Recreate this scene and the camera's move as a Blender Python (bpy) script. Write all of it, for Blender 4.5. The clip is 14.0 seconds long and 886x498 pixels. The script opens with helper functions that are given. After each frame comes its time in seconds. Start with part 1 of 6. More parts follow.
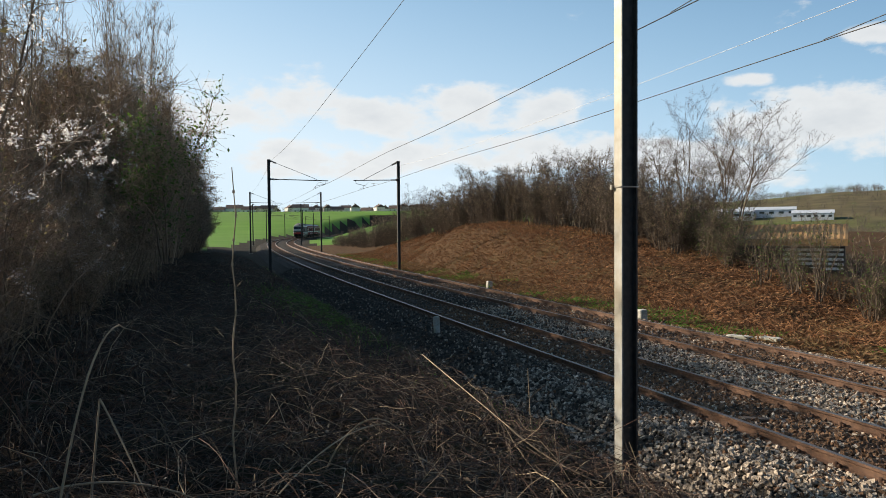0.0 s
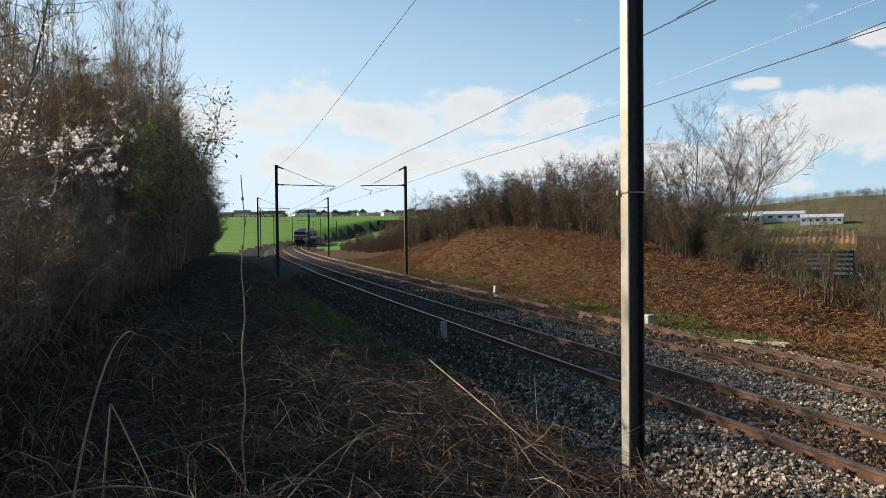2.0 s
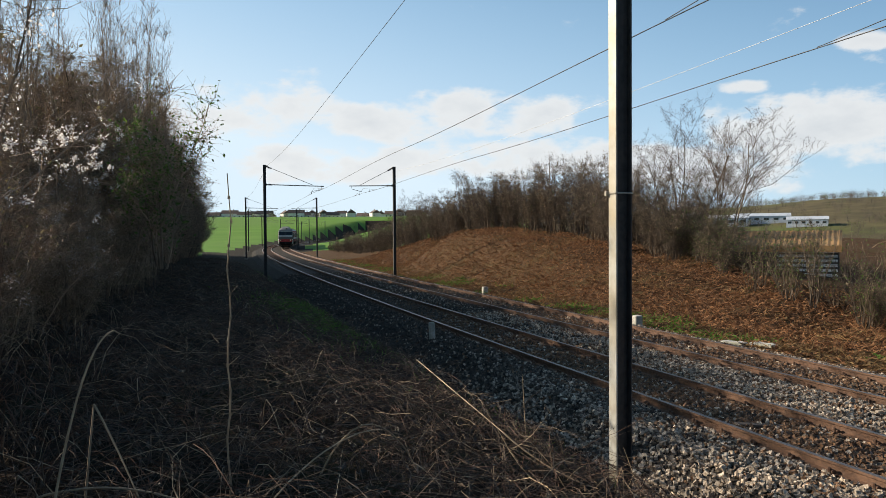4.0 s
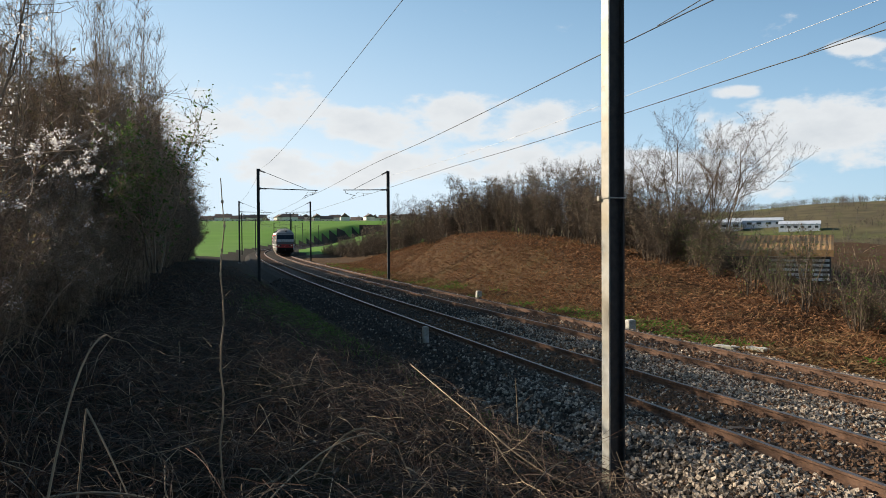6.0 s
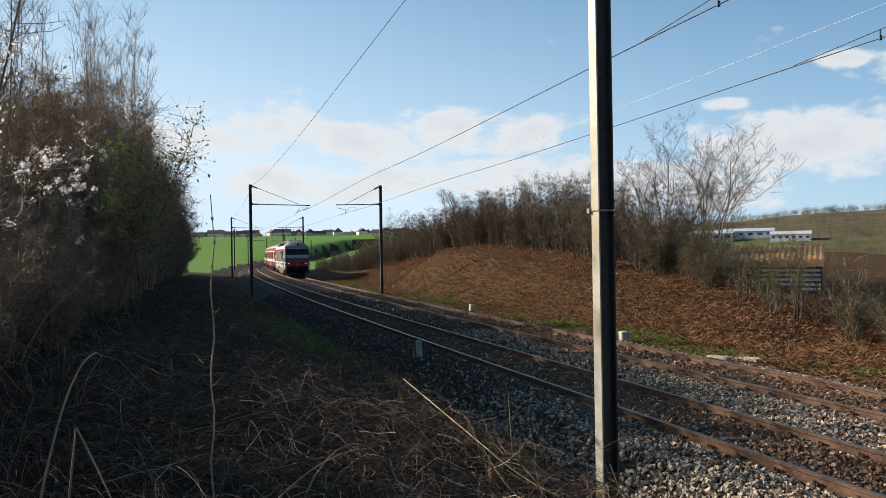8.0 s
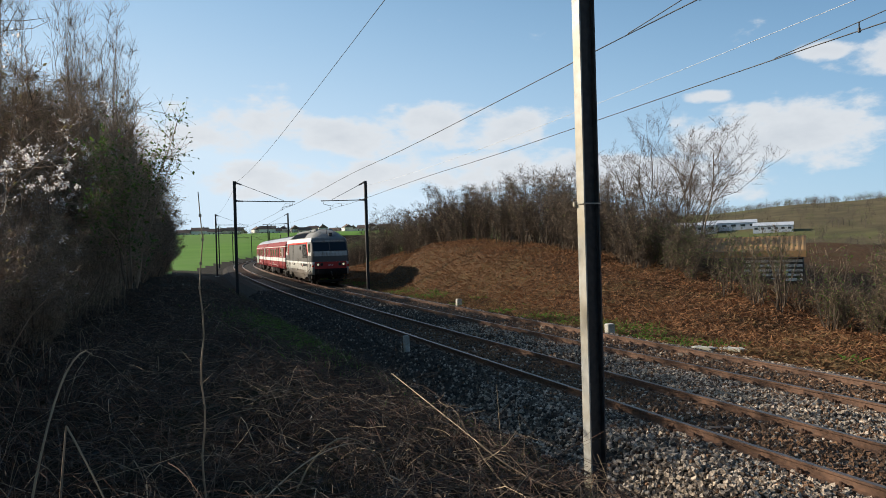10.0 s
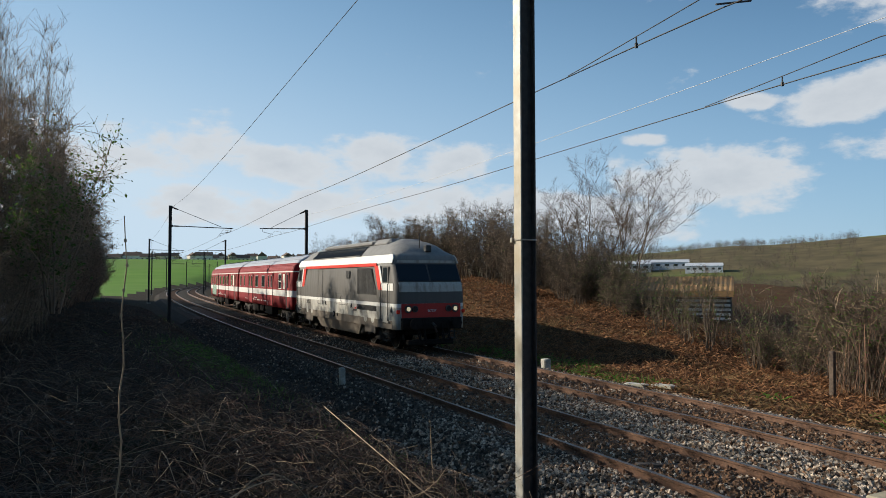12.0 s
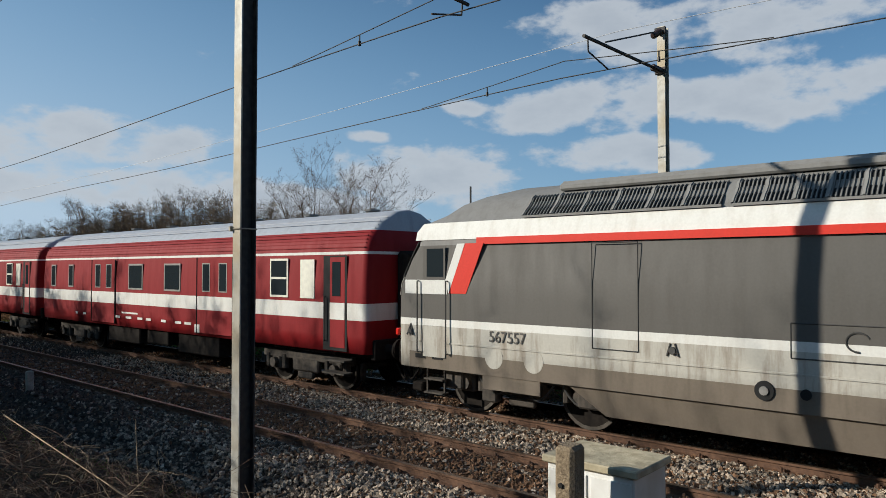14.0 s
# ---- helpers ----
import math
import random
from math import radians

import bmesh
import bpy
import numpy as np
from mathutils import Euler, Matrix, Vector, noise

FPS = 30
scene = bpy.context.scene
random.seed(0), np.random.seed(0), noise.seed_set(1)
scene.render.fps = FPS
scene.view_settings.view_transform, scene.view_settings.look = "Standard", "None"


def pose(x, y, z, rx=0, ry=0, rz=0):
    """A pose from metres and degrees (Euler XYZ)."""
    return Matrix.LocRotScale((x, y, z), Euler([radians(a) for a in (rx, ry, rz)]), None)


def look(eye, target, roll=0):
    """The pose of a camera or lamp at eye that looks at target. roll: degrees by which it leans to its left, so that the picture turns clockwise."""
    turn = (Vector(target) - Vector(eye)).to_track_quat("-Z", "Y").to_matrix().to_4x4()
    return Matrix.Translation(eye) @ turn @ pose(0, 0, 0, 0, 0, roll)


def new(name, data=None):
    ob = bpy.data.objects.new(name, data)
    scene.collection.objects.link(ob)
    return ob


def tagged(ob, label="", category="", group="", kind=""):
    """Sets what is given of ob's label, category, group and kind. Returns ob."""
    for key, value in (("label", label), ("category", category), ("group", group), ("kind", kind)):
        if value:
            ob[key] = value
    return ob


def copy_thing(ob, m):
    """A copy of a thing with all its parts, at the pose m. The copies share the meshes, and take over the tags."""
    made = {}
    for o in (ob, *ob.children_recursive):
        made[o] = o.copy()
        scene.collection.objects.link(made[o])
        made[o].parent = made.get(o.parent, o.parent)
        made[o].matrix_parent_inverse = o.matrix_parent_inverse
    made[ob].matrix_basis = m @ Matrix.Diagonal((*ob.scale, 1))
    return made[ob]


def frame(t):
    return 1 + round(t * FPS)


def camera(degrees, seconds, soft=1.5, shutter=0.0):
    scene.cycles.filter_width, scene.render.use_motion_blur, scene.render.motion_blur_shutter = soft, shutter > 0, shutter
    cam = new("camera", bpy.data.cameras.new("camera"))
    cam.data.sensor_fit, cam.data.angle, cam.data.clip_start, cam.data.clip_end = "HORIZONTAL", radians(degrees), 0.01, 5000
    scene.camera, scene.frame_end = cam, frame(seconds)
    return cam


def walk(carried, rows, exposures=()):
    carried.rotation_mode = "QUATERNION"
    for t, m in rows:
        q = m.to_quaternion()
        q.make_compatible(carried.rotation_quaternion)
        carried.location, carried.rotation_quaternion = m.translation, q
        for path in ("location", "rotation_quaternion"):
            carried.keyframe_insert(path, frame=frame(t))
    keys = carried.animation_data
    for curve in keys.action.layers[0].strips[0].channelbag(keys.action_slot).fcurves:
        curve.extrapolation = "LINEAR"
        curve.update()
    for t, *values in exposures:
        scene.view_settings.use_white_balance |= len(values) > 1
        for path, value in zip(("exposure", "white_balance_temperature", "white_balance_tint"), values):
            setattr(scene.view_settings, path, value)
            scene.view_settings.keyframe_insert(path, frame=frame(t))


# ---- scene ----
cam = camera(64.3, 14.0, soft=0.65)
# time, eye, point looked at, roll
PATH = [
    (0, (0.002, 0.075, 2.811), (-0.001, 2.074, 2.75), -0.5),
    (0.5, (0.01, 0.071, 2.801), (0.009, 2.069, 2.717), -0.4),
    (1, (0.002, 0.061, 2.802), (-0.006, 2.059, 2.722), -0.2),
    (1.5, (0.0, 0.047, 2.813), (-0.011, 2.046, 2.754), -0.3),
    (2, (0.005, 0.039, 2.821), (-0.018, 2.038, 2.774), -0.6),
    (2.5, (0.018, 0.048, 2.82), (-0.011, 2.047, 2.78), -0.4),
    (3, (0.01, 0.051, 2.813), (-0.001, 2.05, 2.752), -0.3),
    (3.5, (0.019, 0.064, 2.808), (0.02, 2.063, 2.742), -0.4),
    (4, (0.01, 0.056, 2.813), (0.019, 2.056, 2.768), -0.4),
    (6.5, (0.02, 0.032, 2.818), (0.061, 2.032, 2.792), -0.3),
    (7, (0.032, 0.022, 2.824), (0.102, 2.021, 2.818), 0.1),
    (7.5, (0.039, 0.02, 2.821), (0.08, 2.019, 2.828), -0.8),
    (10, (0.021, -0.014, 2.815), (0.107, 1.984, 2.805), -1.6),
    (10.5, (0.027, -0.01, 2.809), (0.131, 1.988, 2.832), -0.8),
    (11, (0.033, -0.004, 2.821), (0.169, 1.99, 2.88), -0.5),
    (11.5, (0.051, -0.013, 2.824), (0.221, 1.978, 2.91), -0.6),
    (12, (0.064, -0.009, 2.821), (0.317, 1.974, 2.9), -0.1),
    (12.5, (0.079, -0.009, 2.813), (0.396, 1.964, 2.889), -0.1),
    (13, (0.093, -0.011, 2.809), (0.497, 1.946, 2.875), -0.1),
    (13.5, (0.103, -0.038, 2.798), (0.673, 1.879, 2.849), -0.3),
    (14, (0.094, -0.087, 2.794), (1.074, 1.656, 2.85), 0.0),
]
walk(cam, [(t, look(eye, target, roll)) for t, eye, target, roll in PATH], [(0.0, 0.74, 6950, 10), (7.5, 0.70, 6800, 10), (10.0, 0.60, 6650, 10), (12.0, 0.42, 6550, 9), (13.0, 0.25, 6400, 8), (14.0, 0.08, 6200, 8)])

# ---- daylight: low spring sun from the side behind the hedge ----
SUN_YAW, SUN_EL = 70.0, 24.0      # degrees left of ahead, degrees high
world = bpy.data.worlds.new("sky")
scene.world = world
world.use_nodes = True


def build_sky():
    nt = world.node_tree
    nd, ln = nt.nodes, nt.links
    nd.clear()
    out = nd.new("ShaderNodeOutputWorld")
    bg = nd.new("ShaderNodeBackground")
    bg.inputs[1].default_value = 0.050
    sky = nd.new("ShaderNodeTexSky")
    sky.sky_type = "NISHITA"
    sky.sun_disc = False
    sky.sun_elevation = radians(SUN_EL)
    sky.sun_rotation = radians(-SUN_YAW)
    sky.air_density, sky.dust_density, sky.ozone_density = 1.0, 0.8, 1.1
    # broken cumulus: soft heaps named by bearing, height and half sizes in degrees, torn by noise
    tc = nd.new("ShaderNodeTexCoord")
    sep = nd.new("ShaderNodeSeparateXYZ")
    ln.new(tc.outputs["Generated"], sep.inputs[0])
    mp = nd.new("ShaderNodeMapping")
    mp.inputs["Scale"].default_value = (11.0, 11.0, 22.0)
    mp.inputs["Location"].default_value = CLOUD_AT
    ln.new(tc.outputs["Generated"], mp.inputs[0])
    n1 = nd.new("ShaderNodeTexNoise")
    n1.inputs["Scale"].default_value, n1.inputs["Detail"].default_value, n1.inputs["Roughness"].default_value = 1.0, 9.0, 0.58
    ln.new(mp.outputs[0], n1.inputs[0])

    def calc(op, a, b=None):
        m = nd.new("ShaderNodeMath")
        m.operation = op
        for k, v in enumerate((a, b)):
            if isinstance(v, (int, float)):
                m.inputs[k].default_value = v
            elif v is not None:
                ln.new(v, m.inputs[k])
        return m.outputs[0]

    bearing = calc("ARCTAN2", sep.outputs[0], sep.outputs[1])
    height = calc("ARCSINE", sep.outputs[2])
    cover = None
    for az, up, wa, wu in CLOUDS:
        du = calc("DIVIDE", calc("SUBTRACT", bearing, radians(az)), radians(wa))
        dv = calc("DIVIDE", calc("SUBTRACT", height, radians(up)), radians(wu))
        near = calc("SUBTRACT", 0.5, calc("MULTIPLY", calc("ADD", calc("MULTIPLY", du, du), calc("MULTIPLY", dv, dv)), 0.5))
        cover = near if cover is None else calc("MAXIMUM", cover, near)
    cover = calc("MAXIMUM", cover, -0.42)
    dense = calc("ADD", cover, calc("MULTIPLY", calc("SUBTRACT", n1.outputs[0], 0.49), 2.4))
    edge = nd.new("ShaderNodeMapRange")
    edge.interpolation_type = "SMOOTHSTEP"
    edge.inputs[1].default_value, edge.inputs[2].default_value, edge.inputs[4].default_value = 0.0, 0.45, 0.90
    ln.new(dense, edge.inputs[0])
    # bright rims, greyer thick middles
    shade = nd.new("ShaderNodeValToRGB")
    se = shade.color_ramp.elements
    se[0].position, se[0].color = 0.30, (10.0, 10.5, 11.1, 1)
    se[1].position, se[1].color = 1.0, (8.3, 8.9, 9.7, 1)
    ln.new(dense, shade.inputs[0])
    mix = nd.new("ShaderNodeMixRGB")
    ln.new(edge.outputs[0], mix.inputs[0])
    # pale haze towards the horizon and the sun's side, over a clearer blue
    blue = nd.new("ShaderNodeMixRGB")
    blue.blend_type = "MULTIPLY"
    blue.inputs[0].default_value = 1.0
    blue.inputs[2].default_value = (0.52, 0.94, 1.30, 1)
    ln.new(sky.outputs[0], blue.inputs[1])
    dot = nd.new("ShaderNodeVectorMath")
    dot.operation = "DOT_PRODUCT"
    dot.inputs[1].default_value = (-math.sin(radians(SUN_YAW)), math.cos(radians(SUN_YAW)), 0.0)
    ln.new(tc.outputs["Generated"], dot.inputs[0])
    sunward = nd.new("ShaderNodeMapRange")
    sunward.inputs[1].default_value, sunward.inputs[2].default_value = -0.35, 0.85
    sunward.inputs[3].default_value, sunward.inputs[4].default_value = 0.0, 0.55
    ln.new(dot.outputs["Value"], sunward.inputs[0])
    hz = nd.new("ShaderNodeMapRange")
    hz.inputs[1].default_value, hz.inputs[2].default_value = 0.46, 0.0
    hz.inputs[3].default_value, hz.inputs[4].default_value = 0.0, 0.80
    ln.new(sep.outputs[2], hz.inputs[0])
    amount = nd.new("ShaderNodeMath")
    amount.operation, amount.use_clamp = "ADD", True
    ln.new(hz.outputs[0], amount.inputs[0]), ln.new(sunward.outputs[0], amount.inputs[1])
    tone = nd.new("ShaderNodeMixRGB")
    tone.inputs[1].default_value, tone.inputs[2].default_value = (4.6, 8.5, 12.6, 1), (8.6, 10.8, 12.9, 1)
    ln.new(calc("MULTIPLY", amount.outputs[0], amount.outputs[0]), tone.inputs[0])
    haze = nd.new("ShaderNodeMixRGB")
    ln.new(tone.outputs[0], haze.inputs[2])
    ln.new(amount.outputs[0], haze.inputs[0]), ln.new(blue.outputs[0], haze.inputs[1])
    ln.new(haze.outputs[0], mix.inputs[1]), ln.new(shade.outputs[0], mix.inputs[2])
    ln.new(mix.outputs[0], bg.inputs[0])
    ln.new(bg.outputs[0], out.inputs[0])


CLOUDS = [(-15, 9.6, 8.5, 2.1), (-4, 8.8, 6, 1.8), (4, 9.4, 9.5, 2.2), (-7, 5.6, 12, 1.6), (7, 6.0, 11, 1.8), (14, 5.6, 6.5, 1.8), (27, 7.2, 9.5, 2.9), (21, 4.6, 10, 2.2), (23.5, 10.6, 2.2, 0.6), (31.5, 13, 2.2, 0.8),
          (43, 18.5, 7, 2.5), (54, 18, 9.5, 3.2), (47, 13.2, 8.5, 1.8), (40, 12.5, 7.5, 1.9), (56, 12.5, 9.5, 2.4), (43, 9.0, 7, 1.6), (-24, 8, 8, 2.2)]
CLOUD_AT = (0.35, 0.1, 0.0)
build_sky()
sun_data = bpy.data.lights.new("sun", "SUN")
sun_data.energy, sun_data.angle, sun_data.color = 5.0, radians(0.53), (1.0, 0.91, 0.77)
sun = new("sun", sun_data)
_ce = math.cos(radians(SUN_EL))
SUN_DIR = Vector((-math.sin(radians(SUN_YAW)) * _ce, math.cos(radians(SUN_YAW)) * _ce, math.sin(radians(SUN_EL))))
sun.matrix_world = look(SUN_DIR * 50, (0, 0, 0))

# ---- plan: both tracks lie on one wide arc; s runs along it away from the camera, off is metres to the camera's side of the near track ----
ARC_X, ARC_Y, ARC_R = 1250.3, 460.0, 1324.0
FAR_OFF = -3.63
TH0 = math.atan2(-ARC_Y, -ARC_X)


# past BEND_S the arc tightens
BEND_S, BEND_R = 120.0, 640.0
TH1 = TH0 - BEND_S / ARC_R
BEND_X, BEND_Y = ARC_X + (ARC_R - BEND_R) * math.cos(TH1), ARC_Y + (ARC_R - BEND_R) * math.sin(TH1)


def at(s, off, z=0.0):
    if s > BEND_S:
        th = TH1 - (s - BEND_S) / BEND_R
        return Vector((BEND_X + (BEND_R + off) * math.cos(th), BEND_Y + (BEND_R + off) * math.sin(th), z))
    th = TH0 - s / ARC_R
    return Vector((ARC_X + (ARC_R + off) * math.cos(th), ARC_Y + (ARC_R + off) * math.sin(th), z))


def plan(x, y):
    dx, dy = x - ARC_X, y - ARC_Y
    d = (TH0 - math.atan2(dy, dx) + math.pi) % (2 * math.pi) - math.pi
    if BEND_S < d * ARC_R < 2600:
        dx, dy = x - BEND_X, y - BEND_Y
        d = (TH1 - math.atan2(dy, dx) + math.pi) % (2 * math.pi) - math.pi
        return BEND_S + d * BEND_R, math.hypot(dx, dy) - BEND_R
    return d * ARC_R, math.hypot(dx, dy) - ARC_R


def heading(s):
    """Degrees to turn x to the way the arc runs towards the camera."""
    return math.degrees(TH1 - (s - BEND_S) / BEND_R if s > BEND_S else TH0 - s / ARC_R) + 90


def pose_at(s, off, z=0.0, turn=0.0):
    p = at(s, off, z)
    return pose(p.x, p.y, p.z, 0, 0, heading(s) + turn)


def lerp(x, pts):
    if x <= pts[0][0]:
        return pts[0][1]
    for (a, b), (c, d) in zip(pts, pts[1:]):
        if x <= c:
            u = (x - a) / (c - a)
            u = u * u * (3 - 2 * u)
            return b + (d - b) * u
    return pts[-1][1]


# ---- materials ----
def material(name, c1, c2=None, rough=0.8, metal=0.0, scale=8.0, bump=0.0, bscale=None, c3=None, island=0.0, spec=None, detail=6.0, big=0.35, stretch=(1, 1, 1), thin=0.0):
    """Two colours mixed by fine noise, a third by broad noise, relief, and a difference from piece to piece."""
    m = bpy.data.materials.new(name)
    m.use_nodes = True
    nt = m.node_tree
    nd, ln = nt.nodes, nt.links
    b = nd["Principled BSDF"]
    b.inputs["Roughness"].default_value, b.inputs["Metallic"].default_value = rough, metal
    if spec is not None:
        b.inputs["Specular IOR Level"].default_value = spec
    c2 = c2 or tuple(v * 0.75 for v in c1)
    tc = nd.new("ShaderNodeTexCoord")
    mp = nd.new("ShaderNodeMapping")
    mp.inputs["Scale"].default_value = stretch
    ln.new(tc.outputs["Object"], mp.inputs[0])
    n = nd.new("ShaderNodeTexNoise")
    n.inputs["Scale"].default_value, n.inputs["Detail"].default_value = scale, detail
    ln.new(mp.outputs[0], n.inputs[0])
    r = nd.new("ShaderNodeValToRGB")
    r.color_ramp.elements[0].position, r.color_ramp.elements[1].position = 0.35, 0.68
    r.color_ramp.elements[0].color, r.color_ramp.elements[1].color = (*c1, 1), (*c2, 1)
    ln.new(n.outputs[0], r.inputs[0])
    col = r.outputs[0]
    if c3:
        n3 = nd.new("ShaderNodeTexNoise")
        n3.inputs["Scale"].default_value, n3.inputs["Detail"].default_value = scale * 0.13, 4.0
        ln.new(mp.outputs[0], n3.inputs[0])
        r3 = nd.new("ShaderNodeMapRange")
        r3.inputs[1].default_value, r3.inputs[2].default_value = 0.60 - big * 0.5, 0.75 - big * 0.3
        ln.new(n3.outputs[0], r3.inputs[0])
        mx = nd.new("ShaderNodeMixRGB")
        ln.new(r3.outputs[0], mx.inputs[0]), ln.new(col, mx.inputs[1])
        mx.inputs[2].default_value = (*c3, 1)
        col = mx.outputs[0]
    if island:
        g = nd.new("ShaderNodeNewGeometry")
        mr = nd.new("ShaderNodeMapRange")
        mr.inputs[3].default_value, mr.inputs[4].default_value = 1 - island, 1 + island
        ln.new(g.outputs["Random Per Island"], mr.inputs[0])
        oi = nd.new("ShaderNodeObjectInfo")
        mr2 = nd.new("ShaderNodeMapRange")
        mr2.inputs[3].default_value, mr2.inputs[4].default_value = 1 - island * 0.4, 1 + island * 0.4
        ln.new(oi.outputs["Random"], mr2.inputs[0])
        mul = nd.new("ShaderNodeMath")
        mul.operation = "MULTIPLY"
        ln.new(mr.outputs[0], mul.inputs[0]), ln.new(mr2.outputs[0], mul.inputs[1])
        hs = nd.new("ShaderNodeHueSaturation")
        ln.new(mul.outputs[0], hs.inputs["Value"]), ln.new(col, hs.inputs["Color"])
        col = hs.outputs[0]
    ln.new(col, b.inputs["Base Color"])
    if thin:
        tl = nd.new("ShaderNodeBsdfTranslucent")
        ln.new(col, tl.inputs[0])
        ms = nd.new("ShaderNodeMixShader")
        ms.inputs[0].default_value = thin
        ln.new(b.outputs[0], ms.inputs[1]), ln.new(tl.outputs[0], ms.inputs[2])
        ln.new(ms.outputs[0], nd["Material Output"].inputs[0])
    if bump:
        nb = nd.new("ShaderNodeTexNoise")
        nb.inputs["Scale"].default_value, nb.inputs["Detail"].default_value = bscale or scale * 3, 8.0
        ln.new(mp.outputs[0], nb.inputs[0])
        bp = nd.new("ShaderNodeBump")
        bp.inputs["Strength"].default_value, bp.inputs["Distance"].default_value = bump, 0.02
        ln.new(nb.outputs[0], bp.inputs["Height"])
        ln.new(bp.outputs[0], b.inputs["Normal"])
    return m


def glowing(name, colour, strength):
    m = bpy.data.materials.new(name)
    m.use_nodes = True
    b = m.node_tree.nodes["Principled BSDF"]
    b.inputs["Base Color"].default_value = (*colour, 1)
    b.inputs["Emission Color"].default_value, b.inputs["Emission Strength"].default_value = (*colour, 1), strength
    return m


# ---- mesh helpers ----
def finish(name, bm, mat, parent=None, label="", smooth=False):
    me = bpy.data.meshes.new(name)
    bm.to_mesh(me)
    bm.free()
    for m in (mat if isinstance(mat, (list, tuple)) else [mat]):
        me.materials.append(m)
    if smooth:
        me.shade_smooth()
    ob = new(name, me)
    if parent:
        ob.parent = parent
    return tagged(ob, label)


part = finish


def share(name, me, parent, m):
    ob = new(name, me)
    ob.parent = parent
    ob.matrix_basis = m
    return ob


def empty(name, m=None, **tags):
    e = new(name)
    e.empty_display_size = 0.2
    if m is not None:
        e.matrix_world = m
    return tagged(e, **tags)


def from_lists(name, verts, faces, mat, parent=None, label="", smooth=False):
    me = bpy.data.meshes.new(name)
    me.from_pydata(verts, [], faces)
    me.update()
    for m in (mat if isinstance(mat, (list, tuple)) else [mat]):
        me.materials.append(m)
    if smooth:
        me.shade_smooth()
    ob = new(name, me)
    if parent:
        ob.parent = parent
    return tagged(ob, label)


def box(bm, x0, x1, y0, y1, z0, z1, bevel=0.0):
    r = bmesh.ops.create_cube(bm, size=1, matrix=Matrix.Translation(((x0 + x1) / 2, (y0 + y1) / 2, (z0 + z1) / 2)) @ Matrix.Diagonal((x1 - x0, y1 - y0, z1 - z0, 1)))
    if bevel:
        es = list({e for v in r["verts"] for e in v.link_edges})
        bmesh.ops.bevel(bm, geom=es, offset=bevel, segments=1, affect="EDGES")
    return r["verts"]


def tube(bm, a, b, r, n=8, r2=None, caps=True):
    a, b = Vector(a), Vector(b)
    d = b - a
    m = Matrix.Translation((a + b) / 2) @ d.to_track_quat("Z", "Y").to_matrix().to_4x4()
    return bmesh.ops.create_cone(bm, cap_ends=caps, segments=n, radius1=r, radius2=r if r2 is None else r2, depth=d.length, matrix=m)["verts"]


class Soup:
    """Plain lists of corners and faces, for things made of very many small pieces."""

    def __init__(self):
        self.v, self.f, self.mi = [], [], []

    def stick(self, a, b, r0, r1, mi=0, n=3):
        d = b - a
        if d.length < 1e-5:
            return
        d.normalize()
        u = d.orthogonal().normalized()
        w = d.cross(u)
        k = len(self.v)
        for c, r in ((a, r0), (b, r1)):
            for i in range(n):
                t = 2 * math.pi * i / n
                self.v.append(c + u * (r * math.cos(t)) + w * (r * math.sin(t)))
        for i in range(n):
            j = (i + 1) % n
            self.f.append((k + i, k + j, k + n + j, k + n + i))
            self.mi.append(mi)

    def path(self, pts, r0, r1, mi=0, n=3):
        k = len(self.v)
        m = len(pts)
        for q in range(m):
            d = (pts[min(q + 1, m - 1)] - pts[max(q - 1, 0)])
            d = d.normalized() if d.length > 1e-6 else Vector((0, 0, 1))
            u = d.cross(Vector((0.31, 0.17, 0.93)))
            u = u.normalized() if u.length > 1e-4 else d.orthogonal().normalized()
            w = d.cross(u)
            r = r0 + (r1 - r0) * q / (m - 1)
            for i in range(n):
                t = 2 * math.pi * i / n
                self.v.append(pts[q] + u * (r * math.cos(t)) + w * (r * math.sin(t)))
        for q in range(m - 1):
            for i in range(n):
                j = (i + 1) % n
                self.f.append((k + q * n + i, k + q * n + j, k + (q + 1) * n + j, k + (q + 1) * n + i))
                self.mi.append(mi)

    def leaf(self, c, size, rng, mi=0):
        n = Vector((rng.gauss(0, 1), rng.gauss(0, 1), rng.gauss(0, 1) + 0.4)).normalized()
        u = n.orthogonal().normalized()
        u.rotate(Matrix.Rotation(rng.random() * 6.28, 3, n))
        w = n.cross(u)
        k = len(self.v)
        self.v += [c - u * size, c + w * size * 0.5 + n * size * 0.15, c + u * size, c - w * size * 0.5 + n * size * 0.15]
        self.f.append((k, k + 1, k + 2, k + 3))
        self.mi.append(mi)

    def done(self, name, mats, parent=None, label=""):
        me = bpy.data.meshes.new(name)
        me.from_pydata(self.v, [], self.f)
        for m in (mats if isinstance(mats, (list, tuple)) else [mats]):
            me.materials.append(m)
        me.polygons.foreach_set("material_index", self.mi)
        me.update()
        ob = new(name, me)
        if parent:
            ob.parent = parent
        return tagged(ob, label)


